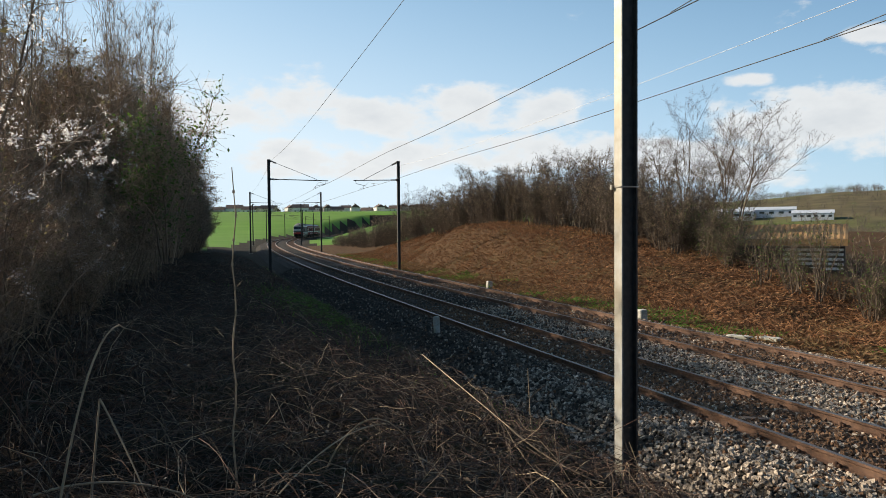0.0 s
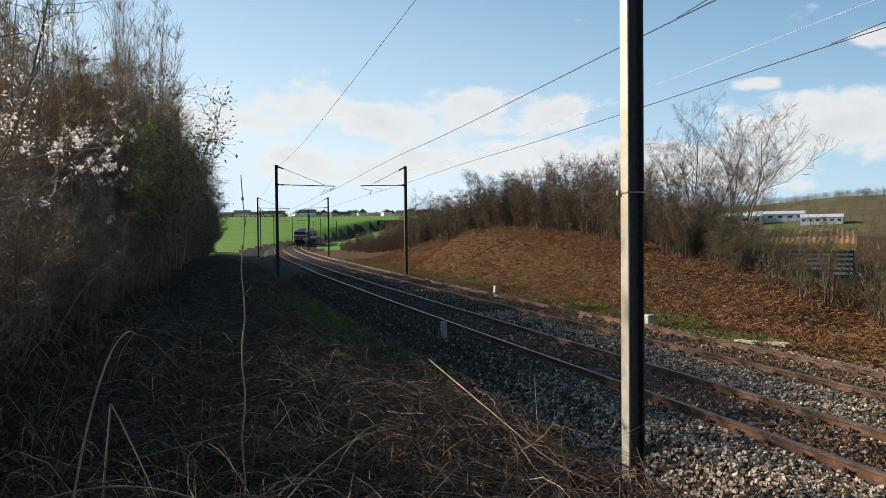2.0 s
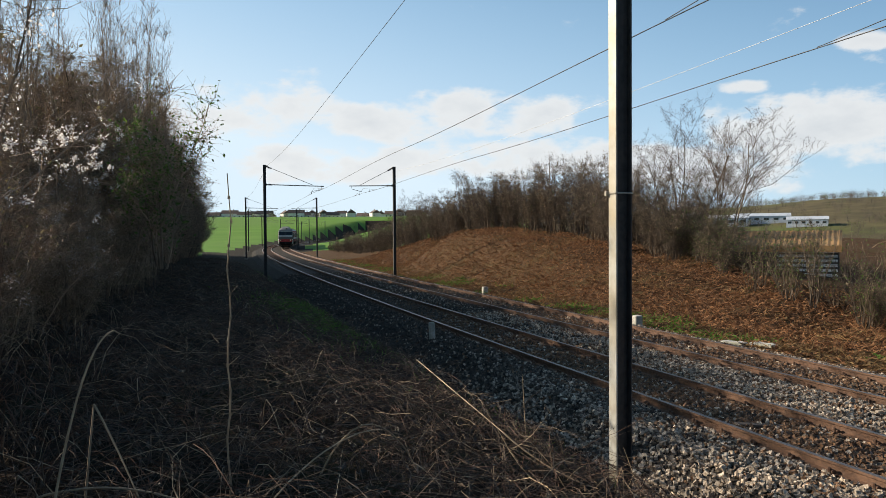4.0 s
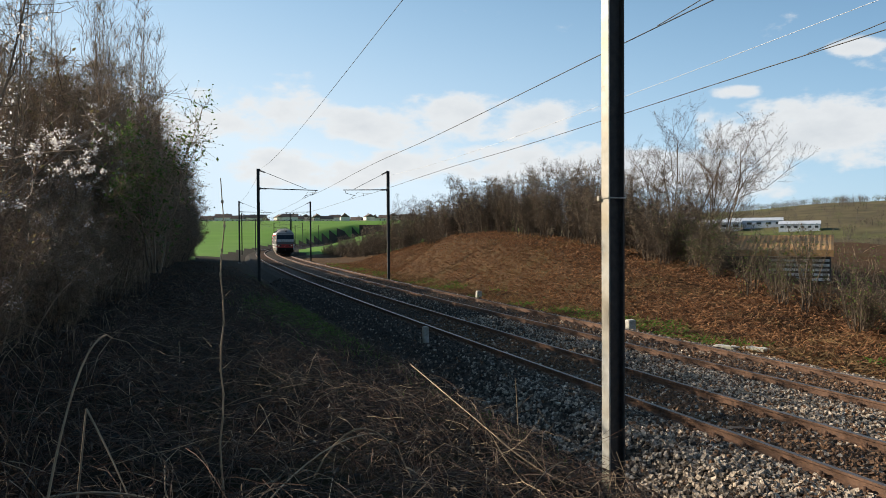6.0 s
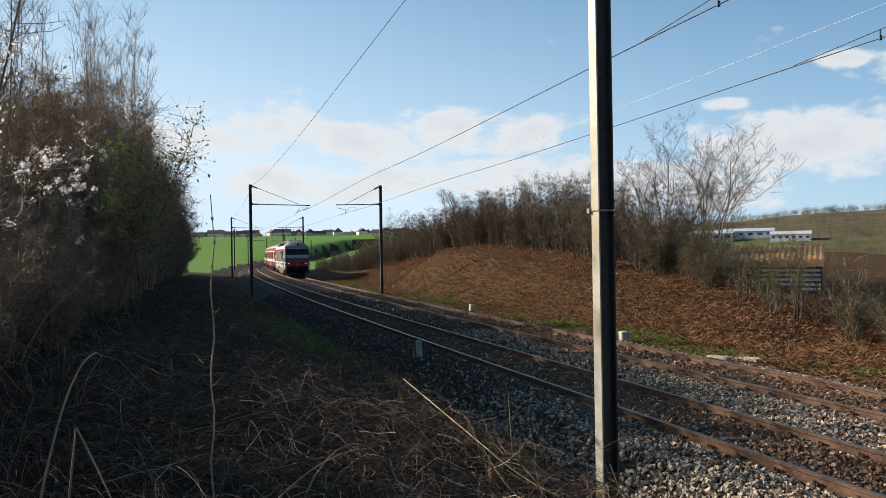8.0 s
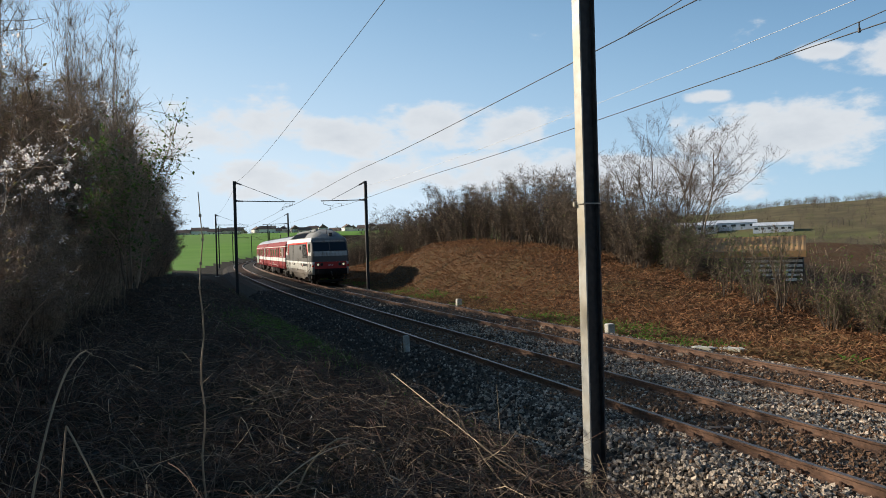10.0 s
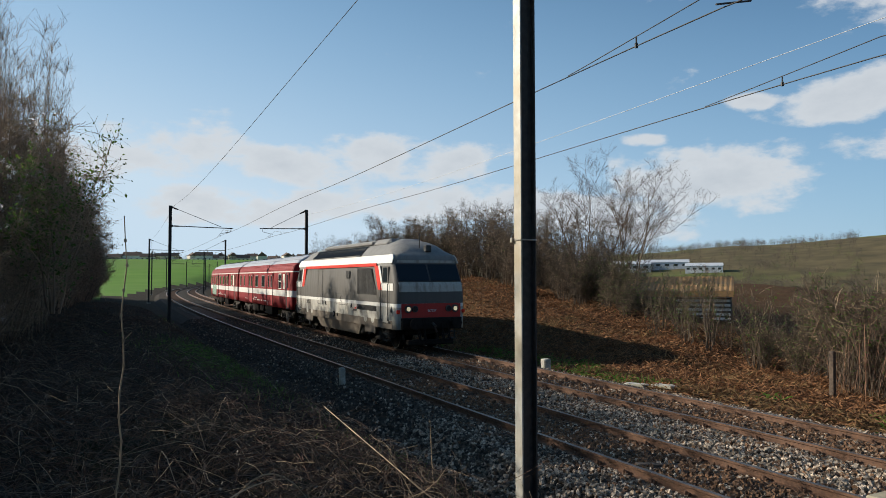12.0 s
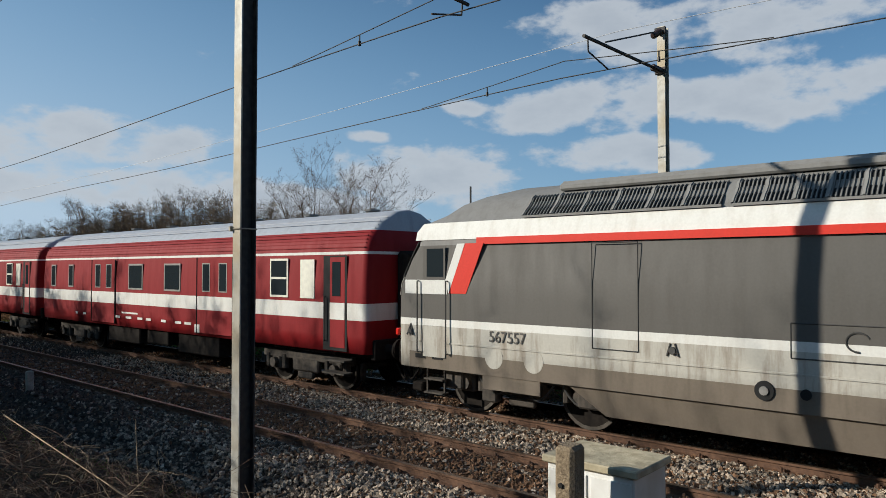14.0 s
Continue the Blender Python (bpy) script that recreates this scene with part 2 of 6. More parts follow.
# earth colour lowered to carry the shade under the verge plants
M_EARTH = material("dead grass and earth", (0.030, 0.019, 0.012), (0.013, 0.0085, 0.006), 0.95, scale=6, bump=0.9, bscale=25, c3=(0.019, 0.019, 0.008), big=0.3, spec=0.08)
M_FIELD = material("young wheat", (0.085, 0.185, 0.022), (0.12, 0.225, 0.035), 0.9, scale=0.05, c3=(0.11, 0.19, 0.04), big=0.4, spec=0.08)
M_BANK = material("dry bracken bank", (0.105, 0.058, 0.028), (0.038, 0.019, 0.010), 0.95, scale=7, bump=1.0, bscale=24, c3=(0.075, 0.05, 0.022), big=0.2, spec=0.08)
M_FAR = material("far slope", (0.125, 0.100, 0.055), (0.07, 0.060, 0.036), 0.95, scale=0.05, c3=(0.10, 0.115, 0.035), big=0.2, spec=0.08)
# bed colours far below the stones', standing in for shade in the gaps
M_BEDRUST = material("rust-brown ballast bed with gap shade", (0.055, 0.028, 0.015), (0.02, 0.0115, 0.0075), 0.95, scale=16, bump=1.0, bscale=26, spec=0.08)
M_BALLAST = material("dark ballast bed with gap shade", (0.055, 0.046, 0.038), (0.02, 0.017, 0.014), 0.95, scale=16, bump=1.0, bscale=26, spec=0.08)
M_STONE = material("ballast stone", (0.46, 0.37, 0.28), (0.15, 0.115, 0.085), 0.9, scale=30, island=0.6, bump=0.3)
# dark from fouling and from hedge shade painted into the stones
M_FOULSHADE = material("fouled and shade-darkened ballast stone", (0.10, 0.072, 0.05), (0.035, 0.026, 0.02), 0.9, scale=30, island=0.6, bump=0.3)
M_RSTONE = material("rust-stained ballast stone", (0.20, 0.105, 0.052), (0.075, 0.04, 0.022), 0.9, scale=30, island=0.42, bump=0.3)
M_RAIL = material("rusty rail side", (0.15, 0.078, 0.045), (0.085, 0.045, 0.028), 0.75, metal=0.2, scale=14, bump=0.2)
M_RAILTOP = material("worn rail head", (0.22, 0.15, 0.105), (0.13, 0.085, 0.06), 0.36, metal=0.7, scale=40, stretch=(1, 1, 1))
M_SLEEPER = material("weathered sleeper", (0.12, 0.085, 0.06), (0.05, 0.036, 0.028), 0.9, scale=14, bump=0.6)
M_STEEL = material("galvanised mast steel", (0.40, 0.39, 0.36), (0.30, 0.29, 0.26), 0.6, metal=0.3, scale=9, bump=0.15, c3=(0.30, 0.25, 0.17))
# also colours mast faces that lie away from the sun
M_DARKSTEEL = material("dark mast steel, also for shaded faces", (0.055, 0.047, 0.042), (0.03, 0.027, 0.025), 0.7, metal=0.2, scale=12)
M_WIRE = material("weathered copper wire", (0.045, 0.04, 0.036), (0.03, 0.028, 0.026), 0.6, metal=0.4)
M_ALU = material("pale stranded wire", (0.45, 0.45, 0.45), (0.38, 0.38, 0.38), 0.6, metal=0.3)
M_INSUL = material("brown insulator", (0.05, 0.032, 0.028), None, 0.3)
M_CONCRETE = material("weathered concrete", (0.50, 0.47, 0.41), (0.34, 0.31, 0.26), 0.9, scale=14, bump=0.4, c3=(0.24, 0.23, 0.17))
M_TWIG = material("bare twig bark", (0.33, 0.225, 0.145), (0.18, 0.118, 0.075), 0.85, scale=3, island=0.5)
M_BARK = material("sunlit brown bark", (0.115, 0.080, 0.052), (0.055, 0.038, 0.025), 0.85, scale=3, island=0.45)
M_BUD = material("reddish bud", (0.16, 0.078, 0.05), (0.09, 0.048, 0.032), 0.8, scale=4, island=0.4)
M_TWIGPALE = material("pale dry stem", (0.40, 0.29, 0.18), (0.25, 0.175, 0.105), 0.85, scale=5, island=0.4)
M_TWIGRED = material("reddish bramble stem", (0.20, 0.10, 0.058), (0.11, 0.062, 0.038), 0.8, scale=5, island=0.4)
M_LEAF = material("young green leaf", (0.10, 0.16, 0.025), (0.06, 0.105, 0.02), 0.7, scale=6, island=0.4, thin=0.5)
M_IVY = material("dark olive leaf", (0.17, 0.14, 0.06), (0.10, 0.085, 0.038), 0.55, scale=6, island=0.4, thin=0.5)
M_BLOSSOM = material("white blossom", (0.80, 0.75, 0.72), (0.68, 0.62, 0.58), 0.8, scale=6, island=0.15, thin=0.5)
M_GRASS = material("fresh grass blade", (0.14, 0.25, 0.04), (0.09, 0.17, 0.028), 0.8, scale=4, island=0.4, thin=0.5)
M_STRAW = material("dry straw", (0.27, 0.19, 0.095), (0.16, 0.105, 0.055), 0.9, scale=4, island=0.45, thin=0.5)
M_BRACKEN = material("dead bracken frond", (0.29, 0.145, 0.066), (0.13, 0.062, 0.031), 0.9, scale=4, island=0.55, thin=0.25)

# ---- ground: one sheet in rings round the standpoint ----
def bank_crest(s):
    return lerp(s, [(-12, -0.85), (8, -0.75), (16, -0.5), (21.5, 0.25), (31, 1.3), (38, 2.0), (44, 2.6), (54, 2.95), (72, 2.4), (90, 1.2), (105, 0.3), (130, -0.2)])


def ground_z(x, y):
    s, off = plan(x, y)
    s = max(-3000, min(3000, s))
    r = math.hypot(x, y)
    if off > 0:
        rise = lerp(s, [(-20, 1.0), (30, 1.0), (70, 0.75), (110, 0.2), (170, 0.0)])
        z = lerp(off, [(1.6, -0.62), (2.9, -0.50), (3.7, -0.25), (5.2, 0.72 * rise), (7.0, 1.12 * rise), (12, 1.5 * rise), (40, 1.6 * rise)])
    else:
        o = -(off - FAR_OFF)              # metres beyond the far track
        c = bank_crest(s)
        foot = -0.45
        z = lerp(o, [(1.6, -0.62), (2.6, foot), (3.4, foot + 0.05), (9.5, c), (13, c + 0.25), (20, c - 0.3)])
        if s < 25:
            z = lerp(o, [(1.6, -0.62), (2.6, foot), (3.4, foot), (9.5, c), (13, c), (30, c - 3.5), (80, -7)]) * lerp(s, [(5, 1), (25, 0)]) + z * lerp(s, [(5, 0), (25, 1)])
    # the land beyond
    az = math.degrees(math.atan2(-x, y))       # left of ahead
    if r > 60:
        side = lerp(az, [(-60, -9.0), (-12, -8.0), (0, 0.0), (40, 0.0)])
        low = lerp(r, [(60, 0), (150, 1)])
        hill = lerp(az, [(-180, 60), (-75, 66), (-60, 63), (-44, 58), (-30, 46), (-22, 38), (-14, 30), (-6, 18), (8, 17), (40, 17), (180, 40)])
        far = lerp(r, [(190, 0), (620, hill), (4200, hill * 5.5)])
        if az < -8:
            far = lerp(r, [(350, 0), (900, hill * 1.0), (4200, hill * 2.2)])
        wide = z * (1 - low) + side * low + far * low
        open_ = lerp(abs(off + 1.8), [(5.5, 0), (15, 1)]) if -80 < s < 430 else 1.0
        z = wide * open_ + min(z, -0.4) * (1 - open_)
    return z


def ground_n(x, y):
    v = Vector((x, y, 0))
    r = math.hypot(x, y)
    s, off = plan(x, y)
    if -3.63 - 2.4 < off < 2.4:
        return 0
    return 0.05 * noise.noise(v * 1.7) + 0.09 * noise.noise(v * 0.45) + (0.12 * noise.noise(v * 0.13) if off < -6 or off > 4 else 0) * min(1, r / 30)


def land(x, y):
    return ground_z(x, y) + ground_n(x, y)


def build_ground():
    azs = []
    a = -180.0
    while a < 180:
        azs.append(a)
        a += 0.6 if -70 < a < 42 else 3.0
    rs = [0.0]
    r = 0.7
    while r < 4300:
        rs.append(r)
        r *= 1.022 if r < 80 else 1.05
    verts, faces, mi = [], [], []
    n = len(azs)
    for r in rs[1:]:
        for a in azs:
            x, y = -r * math.sin(radians(a)), r * math.cos(radians(a))
            verts.append((x, y, land(x, y)))
    verts.append((0, 0, land(0, 0)))
    top = len(verts) - 1
    for k in range(len(rs) - 2):
        for i in range(n):
            j = (i + 1) % n
            q = (k * n + i, k * n + j, (k + 1) * n + j, (k + 1) * n + i)
            faces.append(q)
            cx, cy = verts[q[0]][0], verts[q[0]][1]
            s, off = plan(cx, cy)
            az = azs[i]
            r = rs[k + 1]
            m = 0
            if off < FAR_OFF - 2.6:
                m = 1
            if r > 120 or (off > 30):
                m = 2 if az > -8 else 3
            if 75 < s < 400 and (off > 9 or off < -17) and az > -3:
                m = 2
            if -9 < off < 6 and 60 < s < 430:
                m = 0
            if -34 < off < -6 and 60 < s < 130:
                m = 1
            if az < -40 and 150 < r < 330:
                m = 2
            mi.append(m)
    for i in range(n):
        faces.append((top, (i + 1) % n, i))
        mi.append(0)
    me = bpy.data.meshes.new("ground")
    me.from_pydata(verts, [], faces)
    for m in (M_EARTH, M_BANK, M_FIELD, M_FAR):
        me.materials.append(m)
    me.polygons.foreach_set("material_index", mi)
    me.shade_smooth()
    me.update()
    tagged(new("ground", me), "dry grassy trackside ground with green fields beyond", "ground", kind="structure")


build_ground()


# ---- tracks ----
def extrude(name, profile, off, s0, s1, step, mats, mi=None, parent=None, closed=True, label=""):
    """A profile of (across, height) points drawn along the arc."""
    ss = []
    s = s0
    while s < s1 + 1e-6:
        ss.append(s)
        s += step if s < 120 else step * 2
    n = len(profile)
    verts = [at(s, off + p, z) for s in ss for p, z in profile]
    faces, ids = [], []
    for k in range(len(ss) - 1):
        for i in range(n if closed else n - 1):
            j = (i + 1) % n
            faces.append((k * n + i, k * n + j, (k + 1) * n + j, (k + 1) * n + i))
            ids.append(mi[i] if mi else 0)
    ob = from_lists(name, verts, faces, mats, parent, label)
    ob.data.polygons.foreach_set("material_index", ids)
    return ob


RAIL_Z = -0.15
GAUGE = 0.775


def build_ballast():
    prof = [(3.1, -0.75), (1.95, -0.19), (0.78, -0.175), (-0.78, -0.175), (-1.2, -0.18), (-1.55, -0.14), (-2.1, -0.14), (-2.5, -0.18), (-2.85, -0.175), (-4.41, -0.175), (-5.2, -0.19), (-6.7, -0.72)]
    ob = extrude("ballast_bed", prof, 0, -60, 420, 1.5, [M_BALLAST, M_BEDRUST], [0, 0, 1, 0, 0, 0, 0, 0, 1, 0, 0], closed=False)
    tagged(ob, "bed of crushed stone under both tracks", "ballast", kind="structure")


build_ballast()

RAIL_PROF = [(0.036, 0), (0.036, -0.035), (0.010, -0.05), (0.010, -0.125), (0.07, -0.14), (0.07, -0.15), (-0.07, -0.15), (-0.07, -0.14), (-0.010, -0.125), (-0.010, -0.05), (-0.036, -0.035), (-0.036, 0)]


def build_track(name, off):
    tr = empty(name)
    tagged(tr, "rusty running rails on wooden sleepers in ballast", "railway track", "tracks", "structure")
    for sgn in (1, -1):
        extrude("rail", RAIL_PROF, off + sgn * GAUGE, -60, 420, 1.5, [M_RAIL, M_RAILTOP], [0] * 11 + [1], tr, label="rail with a worn bright head")
    bm = bmesh.new()
    box(bm, -0.13, 0.13, -1.3, 1.3, -0.30, -0.155, 0.015)
    sm = finish("sleeper", bm, M_SLEEPER)
    bm = bmesh.new()
    box(bm, -0.09, 0.09, -0.15, 0.15, -0.156, -0.130, 0.005)
    for sy in (-1, 1):
        box(bm, -0.05, 0.05, sy * 0.075 - 0.03, sy * 0.075 + 0.03, -0.131, -0.085, 0.01)
        tube(bm, (0, sy * 0.10, -0.13), (0, sy * 0.10, -0.06), 0.022, 6)
    cm = finish("rail_chair", bm, M_RAIL)
    sdata, cdata = sm.data, cm.data
    bpy.data.objects.remove(sm), bpy.data.objects.remove(cm)
    s = -14.0
    rng = random.Random(5)
    for k in range(150):
        sl = share("sleeper", sdata, tr, pose_at(s + rng.uniform(-0.03, 0.03), off, 0.0, rng.uniform(-0.8, 0.8)))
        for sgn in (1, -1):
            share("rail_chair", cdata, sl, pose(0, sgn * GAUGE, 0))
        s += 0.6
    return tr


build_track("track_near", 0.0)
build_track("track_far", FAR_OFF)


def build_stones():
    """Loose stones, thickest where the track passes near."""
    rng = random.Random(11)
    shapes = []
    for k in range(10):
        bm = bmesh.new()
        bmesh.ops.create_cube(bm, size=1.4)
        for v in bm.verts:
            v.co *= rng.uniform(0.72, 1.2)
            v.co.z *= 0.75
            v.co.x += rng.uniform(-0.25, 0.25)
        bmesh.ops.triangulate(bm, faces=bm.faces)
        bm.verts.index_update()
        shapes.append(([v.co.copy() for v in bm.verts], [tuple(v.index for v in f.verts) for f in bm.faces]))
        bm.free()

    def field(name, count, label, mats, pick):
        sp = Soup()
        made = 0
        while made < count:
            s, off, z, size, mi = pick()
            vs, fs = shapes[rng.randrange(10)]
            m = Matrix.Translation(at(s, off, z)) @ Euler((rng.random() * 6, rng.random() * 6, rng.random() * 6)).to_matrix().to_4x4() @ Matrix.Scale(size, 4)
            k = len(sp.v)
            sp.v += [m @ v for v in vs]
            sp.f += [tuple(i + k for i in f) for f in fs]
            sp.mi += [mi] * len(fs)
            made += 1
        tagged(sp.done(name, mats), label, "stones", kind="stuff")

    def top(off):
        if off > 1.95:
            return -0.19 - (off - 1.95) * 0.49
        if off < -5.2:
            return -0.19 - (-5.2 - off) * 0.36
        return lerp(off, [(-2.5, -0.165), (-2.1, -0.13), (-1.55, -0.13), (-1.2, -0.165)])

    def near():
        s = -5 + (18 * rng.random() if rng.random() < 0.68 else 18 + 40 * rng.random() ** 1.5)
        off = rng.uniform(-6.3, 3.2)
        for c in (0, FAR_OFF):
            for g in (GAUGE, -GAUGE):
                if abs(off - c - g) < 0.11:
                    off += 0.2
        inside = abs(off) < 0.8 or abs(off - FAR_OFF) < 0.8
        rust = rng.random() < (0.86 if inside else 0.3 if off < 1.5 else 0.08)
        # dark stones further along: earth fouling plus the hedge's shade put into colour
        foul_shade = lerp(s, [(6, 0.10), (11, 0.45), (17, 0.85), (30, 0.9)]) if off > 0.9 else 0.7 if s > 24 else 0.12
        mi = 2 if rng.random() < foul_shade else 1 if rust else 0
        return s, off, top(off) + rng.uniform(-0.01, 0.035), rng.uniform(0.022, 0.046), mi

    field("ballast_stones", 125000, "crushed grey and rust-stained ballast stones", [M_STONE, M_RSTONE, M_FOULSHADE], near)


build_stones()


# ---- overhead line ----
MAST_S = [6.9, 51.3, 97.0, 142.7, 188.4, 234.0, 280.0]
WIRE_Z, MAST_TOP = 5.85, 7.75


def build_mast(m, z0, reach, mat, label, group, big, up=0.0, lit_trackside=False):
    """A mast at its own origin; the track lies towards +y."""
    mast = empty("catenary_mast", m)
    arm, top, wz = 6.35 + up, MAST_TOP + (up * 0.5 if big else 0.15 if up else 0.0), WIRE_Z + up
    tagged(mast, label, "mast", group)
    bm = bmesh.new()
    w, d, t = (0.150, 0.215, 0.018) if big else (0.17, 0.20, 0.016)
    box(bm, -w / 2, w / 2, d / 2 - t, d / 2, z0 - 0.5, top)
    # track-side flange: its shade is put into the colour unless it faces the sun
    part("flange", bm, mat if lit_trackside else M_DARKSTEEL, mast)
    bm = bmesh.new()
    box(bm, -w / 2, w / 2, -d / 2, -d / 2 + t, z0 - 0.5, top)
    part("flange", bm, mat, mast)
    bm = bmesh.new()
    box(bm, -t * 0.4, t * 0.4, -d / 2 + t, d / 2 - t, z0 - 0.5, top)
    # web coloured dark for the shade between the flanges
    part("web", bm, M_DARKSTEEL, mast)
    bm = bmesh.new()
    box(bm, -0.22, 0.22, -0.24, 0.24, z0 - 0.5, z0 + 0.05, 0.03)
    part("footing", bm, M_CONCRETE, mast, "rough concrete footing")
    bm = bmesh.new()
    tube(bm, (0, 0.11, arm), (0, reach + 0.9, arm - 0.07), 0.032, 8)
    part("cantilever_tube", bm, M_DARKSTEEL, mast, "dark steel cantilever tube")
    bm = bmesh.new()
    tube(bm, (0, 0.11, top - 0.1), (0, reach + 0.1, arm + 0.01), 0.016, 6)
    part("tie_rod", bm, M_DARKSTEEL, mast)
    for a, b in (((0, 0.13, arm), (0, 0.55, arm - 0.012)), ((0, 0.16, top - 0.13), (0, 0.50, top - 0.13 - 0.34 * (1.3 / reach)))):
        bm = bmesh.new()
        a, b = Vector(a), Vector(b)
        for k in range(5):
            c = a.lerp(b, (k + 0.5) / 5)
            tube(bm, c - (b - a) * 0.06, c + (b - a) * 0.06, 0.075, 10, 0.05)
        tube(bm, a, b, 0.03, 8)
        part("insulator", bm, M_INSUL, mast, "ribbed brown insulator")
    for z in (arm, top - 0.1):
        bm = bmesh.new()
        box(bm, -0.12, 0.12, 0.09, 0.15, z - 0.07, z + 0.07, 0.01)
        part("bracket", bm, M_DARKSTEEL, mast)
    bm = bmesh.new()
    tube(bm, (0, reach + 0.75, arm - 0.10), (0.02, reach + 0.70, arm - 0.30), 0.015, 6)
    tube(bm, (0.02, reach + 0.70, arm - 0.30), (0, reach, wz + 0.03), 0.015, 6)
    part("steady_arm", bm, M_DARKSTEEL, mast)
    if big:
        bm = bmesh.new()
        for z in (3.26,):
            for a, b in (((-0.08, -0.115), (0.08, -0.115)), ((0.08, -0.115), (0.08, 0.115)), ((0.08, 0.115), (-0.08, 0.115)), ((-0.08, 0.115), (-0.08, -0.115))):
                tube(bm, (a[0], a[1], z), (b[0], b[1], z), 0.009, 5)
        box(bm, -0.11, -0.07, -0.145, -0.105, 3.23, 3.29, 0.005)
        part("wire_band", bm, M_STEEL, mast, "twisted wire band round the post")
    return mast


def build_masts():
    near_z = [land(*at(s, 3.3).xy) for s in MAST_S]
    for k, s in enumerate(MAST_S):
        if k == 0:
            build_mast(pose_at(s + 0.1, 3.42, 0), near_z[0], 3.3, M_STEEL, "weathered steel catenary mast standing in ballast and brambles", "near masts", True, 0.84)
        else:
            build_mast(pose_at(s, 3.52, 0), near_z[k], 3.3, M_DARKSTEEL, "dark steel catenary mast beside the near track", "near masts", False)
        off = FAR_OFF - (2.45 if k == 0 else 2.12)
        z = land(*at(s - 0.8, off).xy)
        build_mast(pose_at(s - (0.93 if k == 0 else 0.8), off, 0, 180), z, 2.45, M_STEEL if k == 0 else M_DARKSTEEL, "steel catenary mast at the foot of the bank" if k else "pale steel catenary mast beside the far track", "far masts", False, 0.6 if k == 0 else 0.0, True)


build_masts()


def wire_points(off, zf, s0, s1, step=1.0):
    pts = []
    s = s0
    while s <= s1:
        pts.append(at(s, off, zf(s)))
        s += step
    return pts


def build_wires():
    def sag(s, z, d):
        for a, b in zip([-38.5] + MAST_S, MAST_S):
            if a <= s <= b:
                u = (s - a) / (b - a)
                return z - 4 * d * u * (1 - u)
        return z

    def rise(off, s):
        return lerp(s, [(-38.5, 0.3), (6.9, 0.84 if off > -1 else 0.64), (28.0, 0.55 if off > -1 else 0.42), (51.3, 0.0)]) if off > -5 and off < 1 else lerp(s, [(-38.5, 0.9), (6.9, 1.0 if off > 0 else 0.55), (51.3, 0.0)])

    def chord_off(off, s):
        """Straight spans between the masts of a bent line."""
        ms = [-38.5] + MAST_S
        for a, b in zip(ms, ms[1:]):
            if a <= s <= b:
                return off + (s - a) * (b - s) / (2 * ARC_R) * -1
        return off

    def run(name, off, z, d, r, mat, label, s1=280.0):
        sp = Soup()
        pts, s = [], -38.0
        while s <= s1:
            pts.append(at(s, chord_off(off, s), sag(s, z, d) + rise(off, s)))
            s += 1.5
        sp.path(pts, r, r, 0, 5)
        tagged(sp.done(name, mat), label, "wire", "overhead wires")

    for off in (0.0, FAR_OFF):
        run("contact_wire", off, WIRE_Z, 0.10, 0.011, M_WIRE, "dark contact wire hung over the track")
        # short bridle either side of each mast, with its droppers
        for m in MAST_S[:4]:
            sp = Soup()
            pts = []
            for k in range(-12, 13):
                u = k / 12
                s = m + u * 3.8
                zb = sag(s, WIRE_Z, 0.10) + 0.02 + rise(off, s)
                pts.append(at(s, chord_off(off, s), zb + 0.30 * (1 - abs(u)) ** 1.1))
            sp.path(pts, 0.009, 0.009, 0, 5)
            bridle = tagged(sp.done("bridle_wire", M_WIRE), "short bridle wire rising to the mast arm", "wire", "overhead wires")
            for k in (-6, 6):
                sp = Soup()
                s = m + k / 12 * 3.8
                a = pts[k + 12]
                b = at(s, chord_off(off, s), sag(s, WIRE_Z, 0.10) + rise(off, s))
                sp.stick(b, a, 0.014, 0.014, 0, 5)
                sp.stick(b - Vector((0, 0, 0.03)), b + Vector((0, 0, 0.05)), 0.028, 0.028, 0, 6)
                sp.done("dropper", M_WIRE, bridle)
    run("feeder_wire", 3.3, MAST_TOP + 0.0, 0.35, 0.008, M_WIRE, "thin wire along the near mast tops")
    run("feeder_wire", FAR_OFF - 2.45, MAST_TOP - 0.25, 0.35, 0.007, M_ALU, "bright thin wire along the far mast tops", 52.0)


build_wires()


